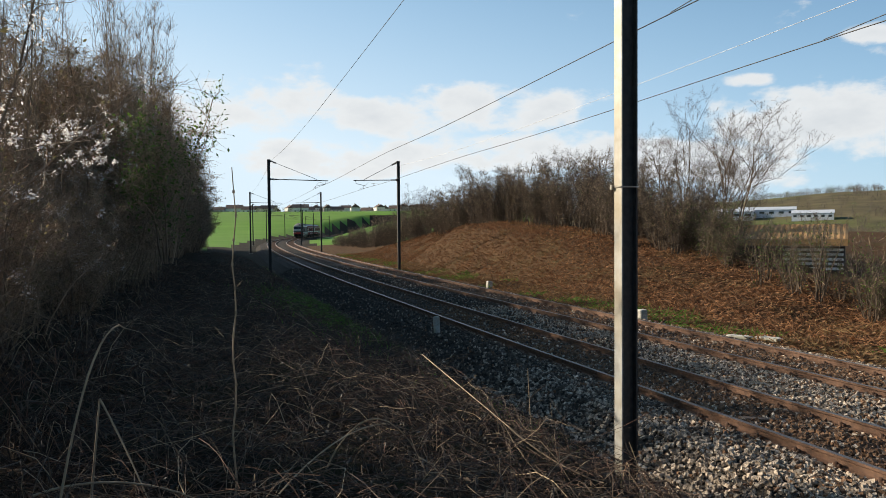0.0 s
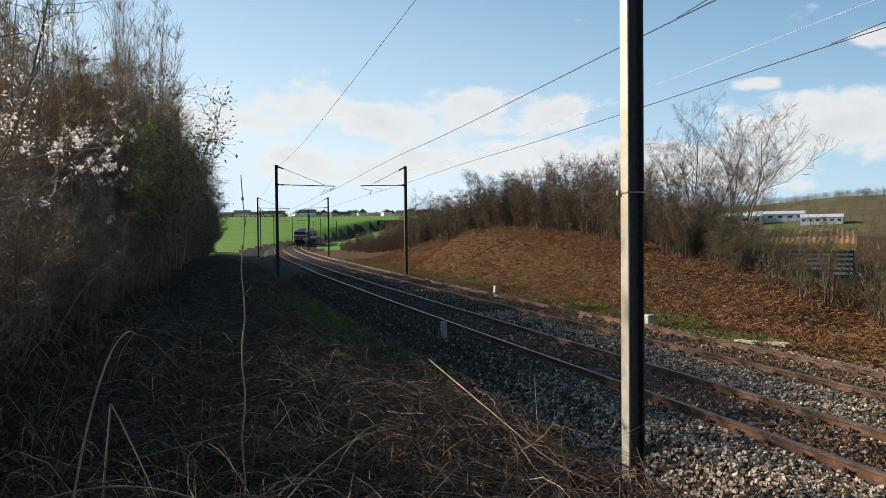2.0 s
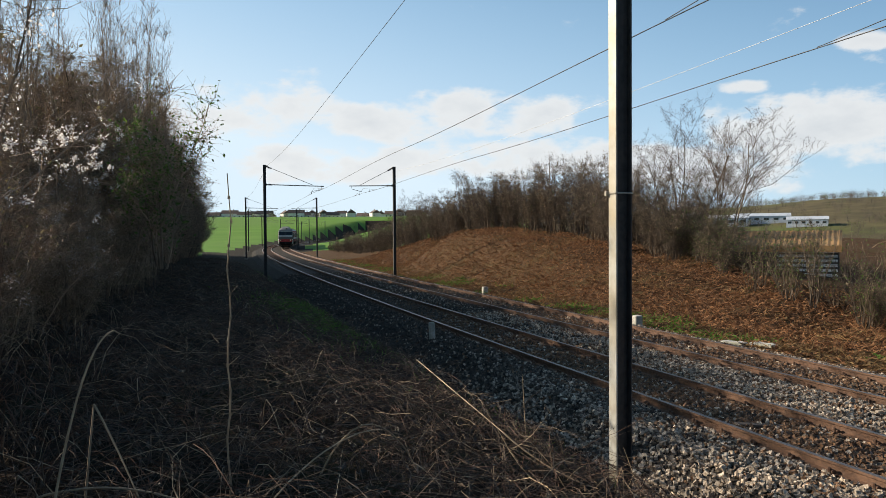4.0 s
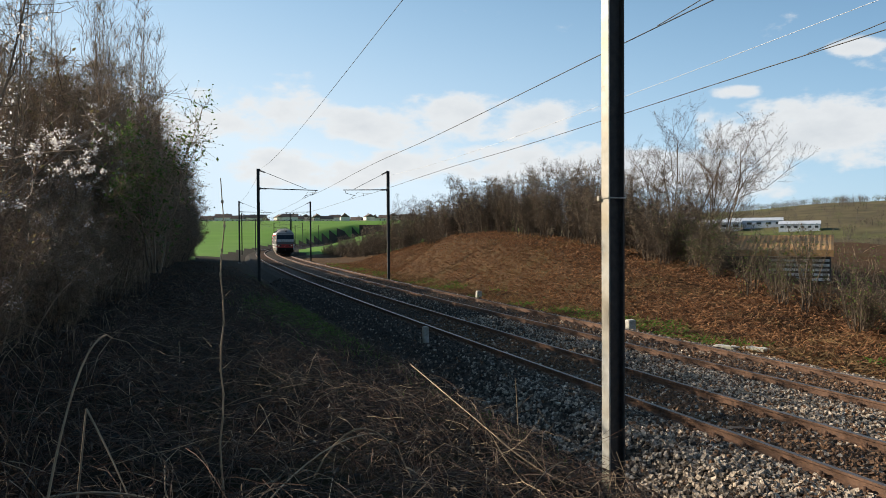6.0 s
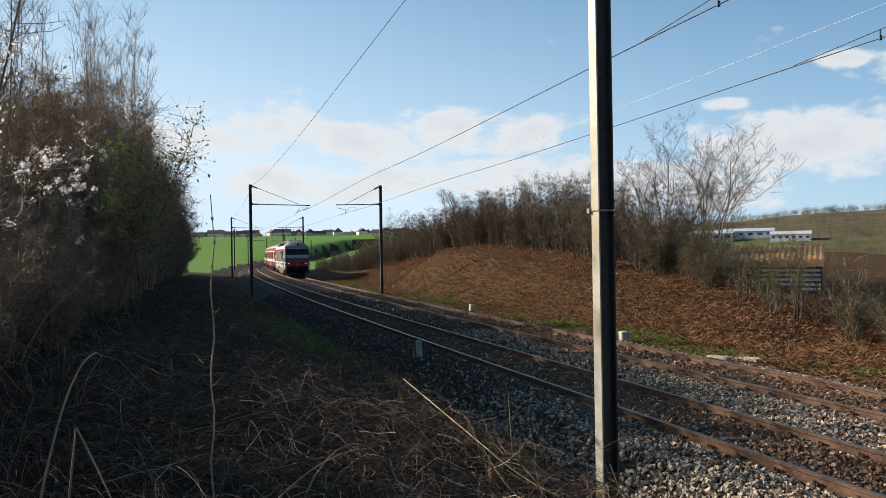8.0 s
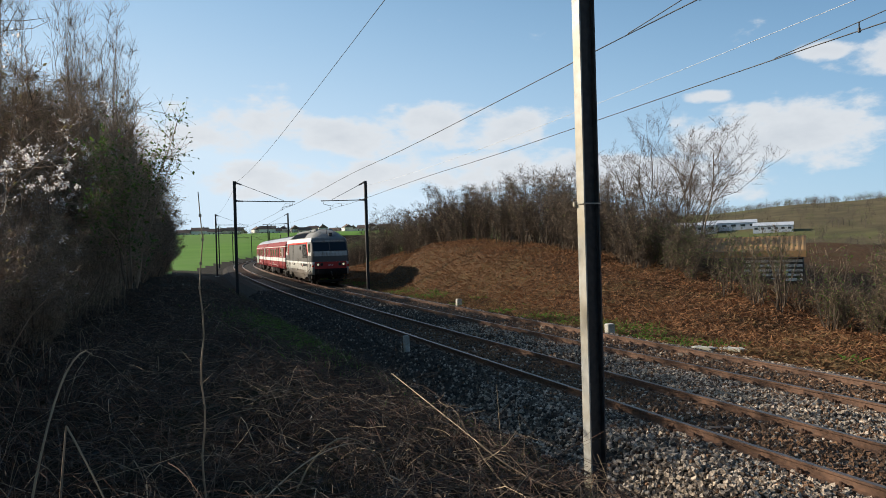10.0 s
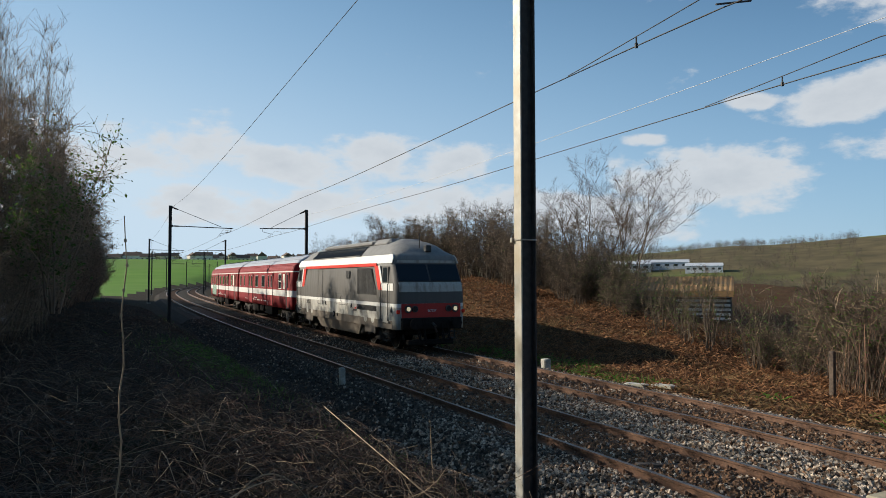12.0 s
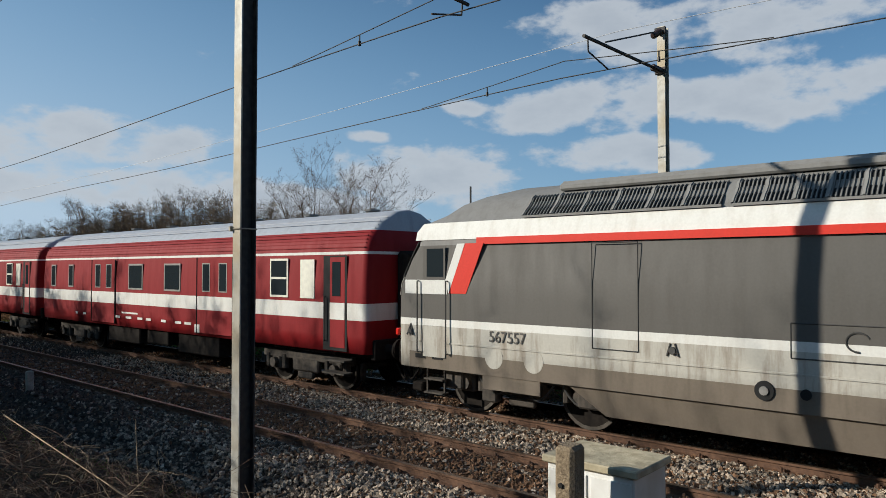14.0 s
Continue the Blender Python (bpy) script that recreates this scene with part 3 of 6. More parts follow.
# ---- train ----
def paint(name, c, dirt=(0.16, 0.13, 0.10), amount=0.5, rough=0.38):
    """Vehicle paint with streaks of grime that run down it."""
    m = bpy.data.materials.new(name)
    m.use_nodes = True
    nd, ln = m.node_tree.nodes, m.node_tree.links
    b = nd["Principled BSDF"]
    b.inputs["Specular IOR Level"].default_value = 0.3
    tc = nd.new("ShaderNodeTexCoord")
    mp = nd.new("ShaderNodeMapping")
    mp.inputs["Scale"].default_value = (3.2, 3.2, 0.55)
    ln.new(tc.outputs["Object"], mp.inputs[0])
    n = nd.new("ShaderNodeTexNoise")
    n.inputs["Scale"].default_value, n.inputs["Detail"].default_value, n.inputs["Roughness"].default_value = 1.6, 8, 0.62
    ln.new(mp.outputs[0], n.inputs[0])
    mr = nd.new("ShaderNodeMapRange")
    mr.inputs[1].default_value, mr.inputs[2].default_value, mr.inputs[4].default_value = 0.47, 0.75, amount
    ln.new(n.outputs[0], mr.inputs[0])
    n2 = nd.new("ShaderNodeTexNoise")
    n2.inputs["Scale"].default_value, n2.inputs["Detail"].default_value = 26, 5
    ln.new(tc.outputs["Object"], n2.inputs[0])
    mr2 = nd.new("ShaderNodeMapRange")
    mr2.inputs[3].default_value, mr2.inputs[4].default_value = 0.86, 1.08
    ln.new(n2.outputs[0], mr2.inputs[0])
    mx = nd.new("ShaderNodeMixRGB")
    ln.new(mr.outputs[0], mx.inputs[0])
    mx.inputs[1].default_value, mx.inputs[2].default_value = (*c, 1), (*dirt, 1)
    hs = nd.new("ShaderNodeHueSaturation")
    ln.new(mr2.outputs[0], hs.inputs["Value"]), ln.new(mx.outputs[0], hs.inputs["Color"])
    ln.new(hs.outputs[0], b.inputs["Base Color"])
    mr3 = nd.new("ShaderNodeMapRange")
    mr3.inputs[3].default_value, mr3.inputs[4].default_value = rough, min(1, rough + 0.35)
    ln.new(n.outputs[0], mr3.inputs[0])
    ln.new(mr3.outputs[0], b.inputs["Roughness"])
    return m


P_DARK = paint("slate grey paint", (0.098, 0.091, 0.082), (0.082, 0.074, 0.064), 0.4, 0.45)
P_LIGHT = paint("dirty pale grey paint", (0.45, 0.43, 0.38), (0.17, 0.125, 0.085), 0.95, 0.5)
P_WHITE = paint("white stripe paint", (0.66, 0.65, 0.61), (0.45, 0.40, 0.33), 0.4, 0.45)
P_RED = paint("bright red stripe paint", (0.60, 0.028, 0.014), (0.45, 0.05, 0.03), 0.3, 0.4)
P_SKIRT = paint("brown-grey grimy skirt", (0.165, 0.135, 0.105), (0.10, 0.085, 0.065), 0.6, 0.65)
P_ROOF = paint("grey roof paint", (0.21, 0.205, 0.195), (0.13, 0.12, 0.11), 0.5, 0.55)
P_CRIMSON = paint("crimson coach paint", (0.215, 0.004, 0.007), (0.12, 0.008, 0.009), 0.35, 0.5)
P_COACHROOF = paint("silver-grey coach roof", (0.36, 0.38, 0.42), (0.24, 0.24, 0.26), 0.5, 0.4)
P_NOSERED = paint("dark red nose paint", (0.42, 0.03, 0.022), (0.2, 0.03, 0.025), 0.4, 0.4)
P_BLACK = material("black underframe grime and wheel shade", (0.014, 0.012, 0.011), (0.024, 0.02, 0.017), 0.9, scale=9, spec=0.1)
P_BOGIE = material("brown dusty bogie steel", (0.07, 0.056, 0.043), (0.03, 0.025, 0.021), 0.8, scale=10, bump=0.3)
P_TYRE = material("worn steel tyre", (0.12, 0.105, 0.09), (0.07, 0.06, 0.05), 0.5, metal=0.6)
P_LOUVRE = material("grey louvre slat", (0.17, 0.165, 0.155), (0.11, 0.105, 0.098), 0.6)
P_RADIATOR = material("dark radiator slat", (0.085, 0.08, 0.074), (0.05, 0.047, 0.044), 0.6)
# near-black; stands in for the shade inside louvres, pockets, holes and joints
P_DEEP = material("near-black for recess shade", (0.012, 0.012, 0.012), None, 0.9)
P_ALU = material("dull aluminium window frame", (0.30, 0.29, 0.27), (0.22, 0.21, 0.2), 0.5, metal=0.4)
P_CREAM = material("cream window frame", (0.70, 0.68, 0.58), (0.6, 0.58, 0.5), 0.6)
P_LINE = material("thin dark panel joint", (0.05, 0.048, 0.045), None, 0.7)
P_GREEN = material("faded green spray paint", (0.12, 0.34, 0.22), (0.5, 0.55, 0.5), 0.7, scale=8)
P_LAMP = glowing("lit headlamp", (1.0, 0.80, 0.50), 0.30)
P_TAIL = material("red lamp lens", (0.7, 0.03, 0.02), None, 0.2)
P_INTERIOR = material("dim brown interior", (0.05, 0.042, 0.035), None, 0.9)


def glass_material():
    m = bpy.data.materials.new("tinted vehicle glass")
    m.use_nodes = True
    b = m.node_tree.nodes["Principled BSDF"]
    b.inputs["Base Color"].default_value = (0.018, 0.024, 0.028, 1)
    b.inputs["Roughness"].default_value = 0.08
    b.inputs["IOR"].default_value = 1.35
    return m


P_GLASS = glass_material()


def ring(L, W, rc, z, n=5):
    """Rounded rectangle in plan: half-length L, half-width W."""
    pts = []
    for sx, sy, a0 in ((1, 1, 0), (-1, 1, 90), (-1, -1, 180), (1, -1, 270)):
        for k in range(n + 1):
            a = radians(a0 + 90 * k / n)
            pts.append(Vector((sx * (L - rc) + rc * math.cos(a), sy * (W - rc) + rc * math.sin(a), z)))
    return pts


def shell(name, levels, mat, parent, label="", cap=False, smooth=False, floor=False):
    """A band of bodywork between stacked rounded plans."""
    bm = bmesh.new()
    loops = [[bm.verts.new(p) for p in ring(*lv)] for lv in levels]
    for a, b in zip(loops, loops[1:]):
        n = len(a)
        for i in range(n):
            bm.faces.new((a[i], a[(i + 1) % n], b[(i + 1) % n], b[i]))
    if cap:
        bm.faces.new(loops[-1])
    if floor:
        bm.faces.new(list(reversed(loops[0])))
    return part(name, bm, mat, parent, label, smooth)


def slab(name, poly, y, th, mat, parent, label=""):
    """A flat plate on a side wall: (x, z) outline at y, as thick as th outward."""
    bm = bmesh.new()
    sgn = 1 if y > 0 else -1
    a = [bm.verts.new((x, y, z)) for x, z in poly]
    b = [bm.verts.new((x, y + sgn * th, z)) for x, z in poly]
    n = len(poly)
    bm.faces.new(b)
    for i in range(n):
        bm.faces.new((a[i], a[(i + 1) % n], b[(i + 1) % n], b[i]))
    bmesh.ops.recalc_face_normals(bm, faces=bm.faces)
    return part(name, bm, mat, parent, label)


def rect(x0, x1, z0, z1):
    return [(x0, z0), (x1, z0), (x1, z1), (x0, z1)]


def wheelset(parent, x, r, name="wheel"):
    for sy in (1, -1):
        bm = bmesh.new()
        tube(bm, (x, sy * 0.70, r), (x, sy * 0.82, r), r - 0.03, 24)
        tube(bm, (x, sy * 0.66, r), (x, sy * 0.70, r), r + 0.02, 24)
        # black colour stands in for the shade the wheel lies in
        w = part(name, bm, P_BLACK, parent)
        bm = bmesh.new()
        bmesh.ops.create_circle(bm, segments=24, radius=r, matrix=Matrix.Translation((x, sy * 0.825, r)) @ Matrix.Rotation(radians(90), 4, "X"))
        inner = bmesh.ops.create_circle(bm, segments=24, radius=r - 0.06, matrix=Matrix.Translation((x, sy * 0.825, r)) @ Matrix.Rotation(radians(90), 4, "X"))
        bmesh.ops.bridge_loops(bm, edges=bm.edges[:])
        part("tyre", bm, P_TYRE, w, "worn steel tyre")
    bm = bmesh.new()
    tube(bm, (x, -0.7, r), (x, 0.7, r), 0.09, 10)
    part("axle", bm, P_BOGIE, parent)


def bogie(parent, x, base, r):
    for dx in (-base / 2, base / 2):
        wheelset(parent, x + dx, r)
    for sy in (1, -1):
        bm = bmesh.new()
        y = sy * 1.02
        box(bm, x - base / 2 - 0.55, x + base / 2 + 0.55, y - 0.06, y + 0.06, r + 0.12, r + 0.32, 0.02)
        box(bm, x - 0.5, x + 0.5, y - 0.07, y + 0.07, r - 0.15, r + 0.2, 0.04)
        part("bogie_frame", bm, P_BOGIE, parent)
        for dx in (-base / 2, base / 2):
            bm = bmesh.new()
            box(bm, x + dx - 0.17, x + dx + 0.17, y - 0.07, y + 0.13, r - 0.17, r + 0.17, 0.04)
            tube(bm, (x + dx, y, r), (x + dx, y + sy * 0.18, r), 0.12, 12)
            for ex in (-0.33, 0.33):
                tube(bm, (x + dx + ex, y + sy * 0.02, r - 0.12), (x + dx + ex, y + sy * 0.02, r + 0.2), 0.085, 10)
            part("axle_box", bm, P_BOGIE, parent, "dusty axle box with coil springs")
            bm = bmesh.new()
            box(bm, x + dx + math.copysign(0.52, dx) - 0.05, x + dx + math.copysign(0.52, dx) + 0.05, sy * 0.72 - 0.06, sy * 0.72 + 0.06, r - 0.22, r + 0.15, 0.01)
            part("brake_block", bm, P_BOGIE, parent)
        bm = bmesh.new()
        box(bm, x - 0.28, x + 0.28, y + sy * 0.02 - 0.05, y + sy * 0.02 + 0.05, r - 0.3, r - 0.15, 0.02)
        tube(bm, (x - base / 2, y + sy * 0.1, r + 0.38), (x + base / 2, y + sy * 0.1, r + 0.38), 0.03, 8)
        part("spring_plank", bm, P_BOGIE, parent)


def handrail(parent, x, y, z0, z1):
    bm = bmesh.new()
    s = 1 if y > 0 else -1
    tube(bm, (x, y + s * 0.07, z0), (x, y + s * 0.07, z1), 0.014, 6)
    for z in (z0, z1):
        tube(bm, (x, y, z), (x, y + s * 0.07, z), 0.012, 6)
    part("handrail", bm, P_LINE, parent)


def buffer_gear(parent, x, sx, zc=1.05):
    bm = bmesh.new()
    box(bm, min(x, x + sx * 0.14), max(x, x + sx * 0.14), -1.25, 1.25, zc - 0.22, zc + 0.2, 0.02)
    part("buffer_beam", bm, P_BLACK, parent)
    for sy in (1, -1):
        bm = bmesh.new()
        tube(bm, (x + sx * 0.14, sy * 0.87, zc), (x + sx * 0.45, sy * 0.87, zc), 0.11, 12, 0.09)
        tube(bm, (x + sx * 0.45, sy * 0.87, zc), (x + sx * 0.50, sy * 0.87, zc), 0.20, 16)
        part("buffer", bm, P_BLACK, parent)
    bm = bmesh.new()
    tube(bm, (x + sx * 0.14, 0, zc), (x + sx * 0.42, 0, zc - 0.1), 0.05, 8)
    tube(bm, (x + sx * 0.42, -0.05, zc - 0.1), (x + sx * 0.42, 0.05, zc - 0.32), 0.04, 8)
    part("coupling_hook", bm, P_BOGIE, parent)
    for sy in (0.35, -0.4, 0.6, -0.62):
        sp = Soup()
        pts = [Vector((x + sx * (0.12 + 0.3 * math.sin(math.pi * k / 8)), sy + 0.03 * k / 8, zc + 0.12 - 0.75 * math.sin(math.pi * k / 10))) for k in range(9)]
        sp.path(pts, 0.022, 0.022, 0, 6)
        sp.done("brake_hose", P_BLACK, parent)


LH = 7.4      # half the locomotive's body


def body_w(z):
    return lerp(z, [(0.8, 1.43), (1.5, 1.46), (2.2, 1.46), (3.2, 1.40), (3.5, 1.30), (3.8, 1.02), (4.05, 0.6), (4.15, 0.2)])


def body_l(z):
    return lerp(z, [(0.8, LH), (2.1, LH - 0.02), (2.35, LH - 0.06), (2.5, LH - 0.14), (3.2, LH - 0.52), (3.42, LH - 0.50), (3.5, LH - 0.62), (3.85, LH - 1.1), (4.15, LH - 2.2)])


def text_plate(body, size, m, mat, parent, label):
    cu = bpy.data.curves.new("lettering", "FONT")
    cu.body, cu.size, cu.extrude, cu.align_x, cu.align_y = body, size, 0.003, "CENTER", "CENTER"
    tmp = new("lettering", cu)
    dg = bpy.context.evaluated_depsgraph_get()
    me = bpy.data.meshes.new_from_object(tmp.evaluated_get(dg))
    bpy.data.objects.remove(tmp)
    me.materials.clear()
    me.materials.append(mat)
    ob = new("lettering", me)
    ob.parent = parent
    ob.matrix_basis = m
    return tagged(ob, label)


def build_loco():
    loco = empty("locomotive")
    tagged(loco, "grey, white and red diesel locomotive with lit headlamps", "locomotive")

    def band(name, zs, mat, label="", cap=False, floor=False, smooth=True):
        return shell(name, [(body_l(z), body_w(z), 0.26 if z < 3.6 else 0.6 if z < 4 else 0.19, z) for z in zs], mat, loco, label, cap, smooth, floor)

    band("lower_body", [0.80, 1.2, 1.59], P_LIGHT, "grimy pale grey lower bodyside", floor=True)
    band("waist_stripe", [1.59, 1.72], P_WHITE, "white waist stripe")
    body = band("upper_body", [1.72, 2.1, 2.35, 2.5, 2.8, 3.08], P_DARK, "slate grey bodyside")
    band("cab_brow", [3.08, 3.20, 3.42, 3.50], P_ROOF, "grey brow over the windscreen")
    roof = band("roof", [3.50, 3.65, 3.85, 4.0, 4.1, 4.15], P_ROOF, "grey domed roof", cap=True)

    # tank and skirt between the bogies
    bm = bmesh.new()
    for sy in (1, -1):
        a = [(-3.4, 0.80), (3.4, 0.80), (2.75, 0.36), (-2.75, 0.36)]
        lo = [bm.verts.new((x, sy * (1.40 if z > 0.5 else 1.28), z)) for x, z in a]
        if sy == 1:
            keep = lo
        bm.faces.new(lo)
    for i in range(4):
        bm.faces.new((keep[i], keep[(i + 1) % 4], lo[(i + 1) % 4], lo[i]))
    bmesh.ops.recalc_face_normals(bm, faces=bm.faces)
    part("fuel_tank", bm, P_SKIRT, loco, "grimy brown-grey tank skirt")
    for sy in (1, -1):
        y = sy * 1.447
        slab("lower_skirt", rect(-7.0, 7.0, 0.80, 1.10), sy * 1.437, 0.012, P_SKIRT, loco, "grimy skirt edge")
        bm = bmesh.new()
        for z0, z1 in ((3.18, 3.34), (3.34, 3.50)):
            q = [(x, sy * (body_w(z) + e), z) for e in (-0.02, 0.014) for x, z in ((-6.86, z0), (6.86, z0), (6.72 if z1 > 3.4 else 6.86, z1), (-6.72 if z1 > 3.4 else -6.86, z1))]
            vs = [bm.verts.new(p) for p in q]
            for f in ((0, 1, 2, 3), (7, 6, 5, 4), (0, 4, 5, 1), (1, 5, 6, 2), (2, 6, 7, 3), (3, 7, 4, 0)):
                bm.faces.new([vs[i] for i in f])
        bmesh.ops.recalc_face_normals(bm, faces=bm.faces)
        part("roof_edge", bm, P_WHITE, loco, "white roof edge")
        slab("red_line", rect(-5.3, 5.3, 3.08, 3.20), sy * 1.405, 0.045, P_RED, loco, "thin red line under the roof edge")
        # joints along the side
        slab("moulding", rect(-7.05, 7.05, 1.28, 1.305), sy * 1.452, 0.014, P_LIGHT, loco)
        for sx in (1, -1):
            # red blade and white edge at the cab
            slab("red_blade", [(sx * 5.55, 3.10), (sx * 5.12, 3.10), (sx * 5.54, 2.2), (sx * 5.97, 2.2)], sy * 1.452, 0.014, P_RED, loco, "slanted red blade behind the cab")
            slab("white_blade", [(sx * 5.75, 3.10), (sx * 5.56, 3.10), (sx * 5.96, 2.2), (sx * 6.05, 2.42)], sy * 1.452, 0.016, P_WHITE, loco, "white edge of the red blade")
            slab("cab_side_band", rect(sx * 6.0, sx * 7.1, 2.18, 2.44) if sx > 0 else rect(-7.1, -6.0, 2.18, 2.44), sy * 1.455, 0.014, P_WHITE, loco, "white band under the cab window")
            # cab door with its window
            door = slab("cab_door", rect(min(sx * 6.05, sx * 6.62), max(sx * 6.05, sx * 6.62), 1.02, 3.06), sy * 1.455, 0.008, P_DARK, loco, "cab door")
            slab("door_lower", rect(min(sx * 6.05, sx * 6.62), max(sx * 6.05, sx * 6.62), 1.02, 1.59), sy * 1.463, 0.008, P_LIGHT, door)
            slab("door_stripe", rect(min(sx * 6.05, sx * 6.62), max(sx * 6.05, sx * 6.62), 1.594, 1.72), sy * 1.463, 0.008, P_WHITE, door)
            slab("door_band", rect(min(sx * 6.05, sx * 6.62), max(sx * 6.05, sx * 6.62), 2.18, 2.44), sy * 1.469, 0.006, P_WHITE, door)
            slab("door_window", rect(min(sx * 6.1, sx * 6.52), max(sx * 6.1, sx * 6.52), 2.5, 3.02), sy * 1.455, 0.016, P_GLASS, door, "dark door window")
            for x in (sx * 5.98, sx * 6.72):
                handrail(loco, x, sy * 1.46, 1.1, 2.42)
            for z in (0.35, 0.6):
                bm = bmesh.new()
                box(bm, sx * 6.33 - 0.24, sx * 6.33 + 0.24, sy * 1.40 - 0.1, sy * 1.40 + 0.1, z, z + 0.03)
                for ex in (-0.22, 0.22):
                    box(bm, sx * 6.33 + ex - 0.015, sx * 6.33 + ex + 0.015, sy * 1.40 - 0.02, sy * 1.40 + 0.02, z, 0.85)
                part("footstep", bm, P_BOGIE, loco)
            # shallow round tank lids
            for x in (sx * 4.9, sx * 4.05):
                bm = bmesh.new()
                tube(bm, (x, sy * 1.44, 1.12), (x, sy * 1.4525, 1.12), 0.20, 20)
                part("round_lid", bm, P_LIGHT, loco)
            bm = bmesh.new()
            x = sx * 6.95
            for dx in (-0.07, 0.07):
                tube(bm, (x, sy * 1.45, 1.62), (x + dx, sy * 1.50, 1.40), 0.016, 6)
            tube(bm, (x, sy * 1.45, 1.47), (x, sy * 1.51, 1.47), 0.05, 10)
            part("jumper_socket", bm, P_LINE, loco, "dark cable socket")
            for x in (sx * 6.7, sx * 6.25):
                # flat plate whose near-black colour gives the pocket its shade
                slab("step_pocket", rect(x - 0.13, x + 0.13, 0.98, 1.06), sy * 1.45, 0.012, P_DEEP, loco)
        # big side grille near one cab, a sheet coloured as recess shade behind bars
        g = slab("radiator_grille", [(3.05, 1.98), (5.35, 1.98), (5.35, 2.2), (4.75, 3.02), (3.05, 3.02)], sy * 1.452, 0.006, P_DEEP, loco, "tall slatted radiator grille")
        for k in range(34):
            x = 3.12 + k * 0.067
            top = 3.0 if x < 4.75 else 3.0 - (x - 4.75) * 1.33
            bm = bmesh.new()
            box(bm, x - 0.012, x + 0.012, sy * 1.470 - 0.012, sy * 1.470 + 0.012, 2.0, max(2.15, top))
            part("slat", bm, P_RADIATOR, g)
        g2 = slab("lower_grille", rect(3.05, 5.35, 1.38, 1.58), sy * 1.452, 0.010, P_DEEP, loco, "low slatted vent")
        for k in range(34):
            x = 3.14 + k * 0.064
            bm = bmesh.new()
            box(bm, x - 0.012, x + 0.012, sy * 1.470 - 0.010, sy * 1.470 + 0.010, 1.39, 1.57)
            part("slat", bm, P_RADIATOR, g2)
        v = slab("small_vent", rect(1.55, 2.05, 2.62, 2.92), sy * 1.452, 0.014, P_DEEP, loco, "small slatted vent")
        for k in range(8):
            bm = bmesh.new()
            box(bm, 1.59 + k * 0.058, 1.61 + k * 0.058, sy * 1.47 - 0.012, sy * 1.47 + 0.012, 2.63, 2.91)
            part("slat", bm, P_LOUVRE, v)
        # hatches as raised plates with dark joints
        for x0, x1, z0, z1 in ((-2.9, -2.1, 1.42, 3.05), (0.1, 1.7, 1.5, 1.95)):
            bm = bmesh.new()
            for a, b in (((x0, z0), (x1, z0)), ((x1, z0), (x1, z1)), ((x1, z1), (x0, z1)), ((x0, z1), (x0, z0))):
                tube(bm, (a[0], sy * 1.462, a[1]), (b[0], sy * 1.462, b[1]), 0.009, 4)
            part("hatch_joint", bm, P_LINE, loco)
        bm = bmesh.new()
        for k in range(12):
            a0, a1 = 0.5 + k * 0.36, 0.86 + k * 0.36
            tube(bm, (0.9 + 0.14 * math.cos(a0), sy * 1.465, 1.75 + 0.12 * math.sin(a0)), (0.9 + 0.14 * math.cos(a1), sy * 1.465, 1.75 + 0.12 * math.sin(a1)), 0.013, 5)
        part("hatch_handle", bm, P_LINE, loco)
        for x, r in ((-0.25, 0.13), (0.28, 0.07)):
            bm = bmesh.new()
            tube(bm, (x, sy * 1.44, 1.05), (x, sy * 1.475, 1.05), r, 18)
            cap = part("filler_port", bm, P_DEEP, loco, "dark round filler port")
            if r > 0.1:
                bm = bmesh.new()
                tube(bm, (x, sy * 1.47, 1.05), (x, sy * 1.50, 1.05), 0.06, 12)
                part("filler_cap", bm, P_ALU, cap)
        for x in (-1.55, 2.3):
            bm = bmesh.new()
            tube(bm, (x, sy * 1.45, 1.48), (x, sy * 1.50, 1.48), 0.055, 12)
            for dx in (-0.09, 0.09):
                tube(bm, (x + dx, sy * 1.47, 1.40), (x + dx * 0.4, sy * 1.47, 1.58), 0.014, 6)
            part("jacking_eye", bm, P_LINE, loco)
        # number, and a plain emblem in its colours
        turn = 0 if sy < 0 else 180
        text_plate("567557", 0.27, pose(-4.6, sy * 1.472, 1.47, 90, 0, turn), P_DARK, loco, "grey running number on the side")
        slab("emblem", [(2.55, 1.40), (3.0, 1.47), (2.9, 1.40)], sy * 1.46, 0.014, P_RED, loco)
        slab("emblem", [(2.5, 1.30), (2.95, 1.30), (3.0, 1.37), (2.55, 1.37)], sy * 1.46, 0.014, P_DARK, loco)
        # intakes that follow the curve of the roof shoulder
        zs = (3.535, 3.62, 3.70, 3.78, 3.85, 3.90)
        for x0, x1, n in ((-4.35, -0.85, 6), (-0.70, 3.05, 9)):
            for k in range(n):
                a, b = x0 + (x1 - x0) * k / n, x0 + (x1 - x0) * (k + 1) / n
                # near-black sheet in place of the shade behind the slats
                bm = bmesh.new()
                rows = [[bm.verts.new((x, sy * (body_w(z) + 0.008), z + 0.006)) for x in (a + 0.02, b - 0.02)] for z in zs]
                for r0, r1 in zip(rows, rows[1:]):
                    bm.faces.new((r0[0], r0[1], r1[1], r1[0]))
                bmesh.ops.recalc_face_normals(bm, faces=bm.faces)
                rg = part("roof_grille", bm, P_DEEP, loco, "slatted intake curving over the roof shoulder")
                m = 9 if n == 6 else 7
                for j in range(m):
                    x = a + (b - a) * (j + 0.5) / m
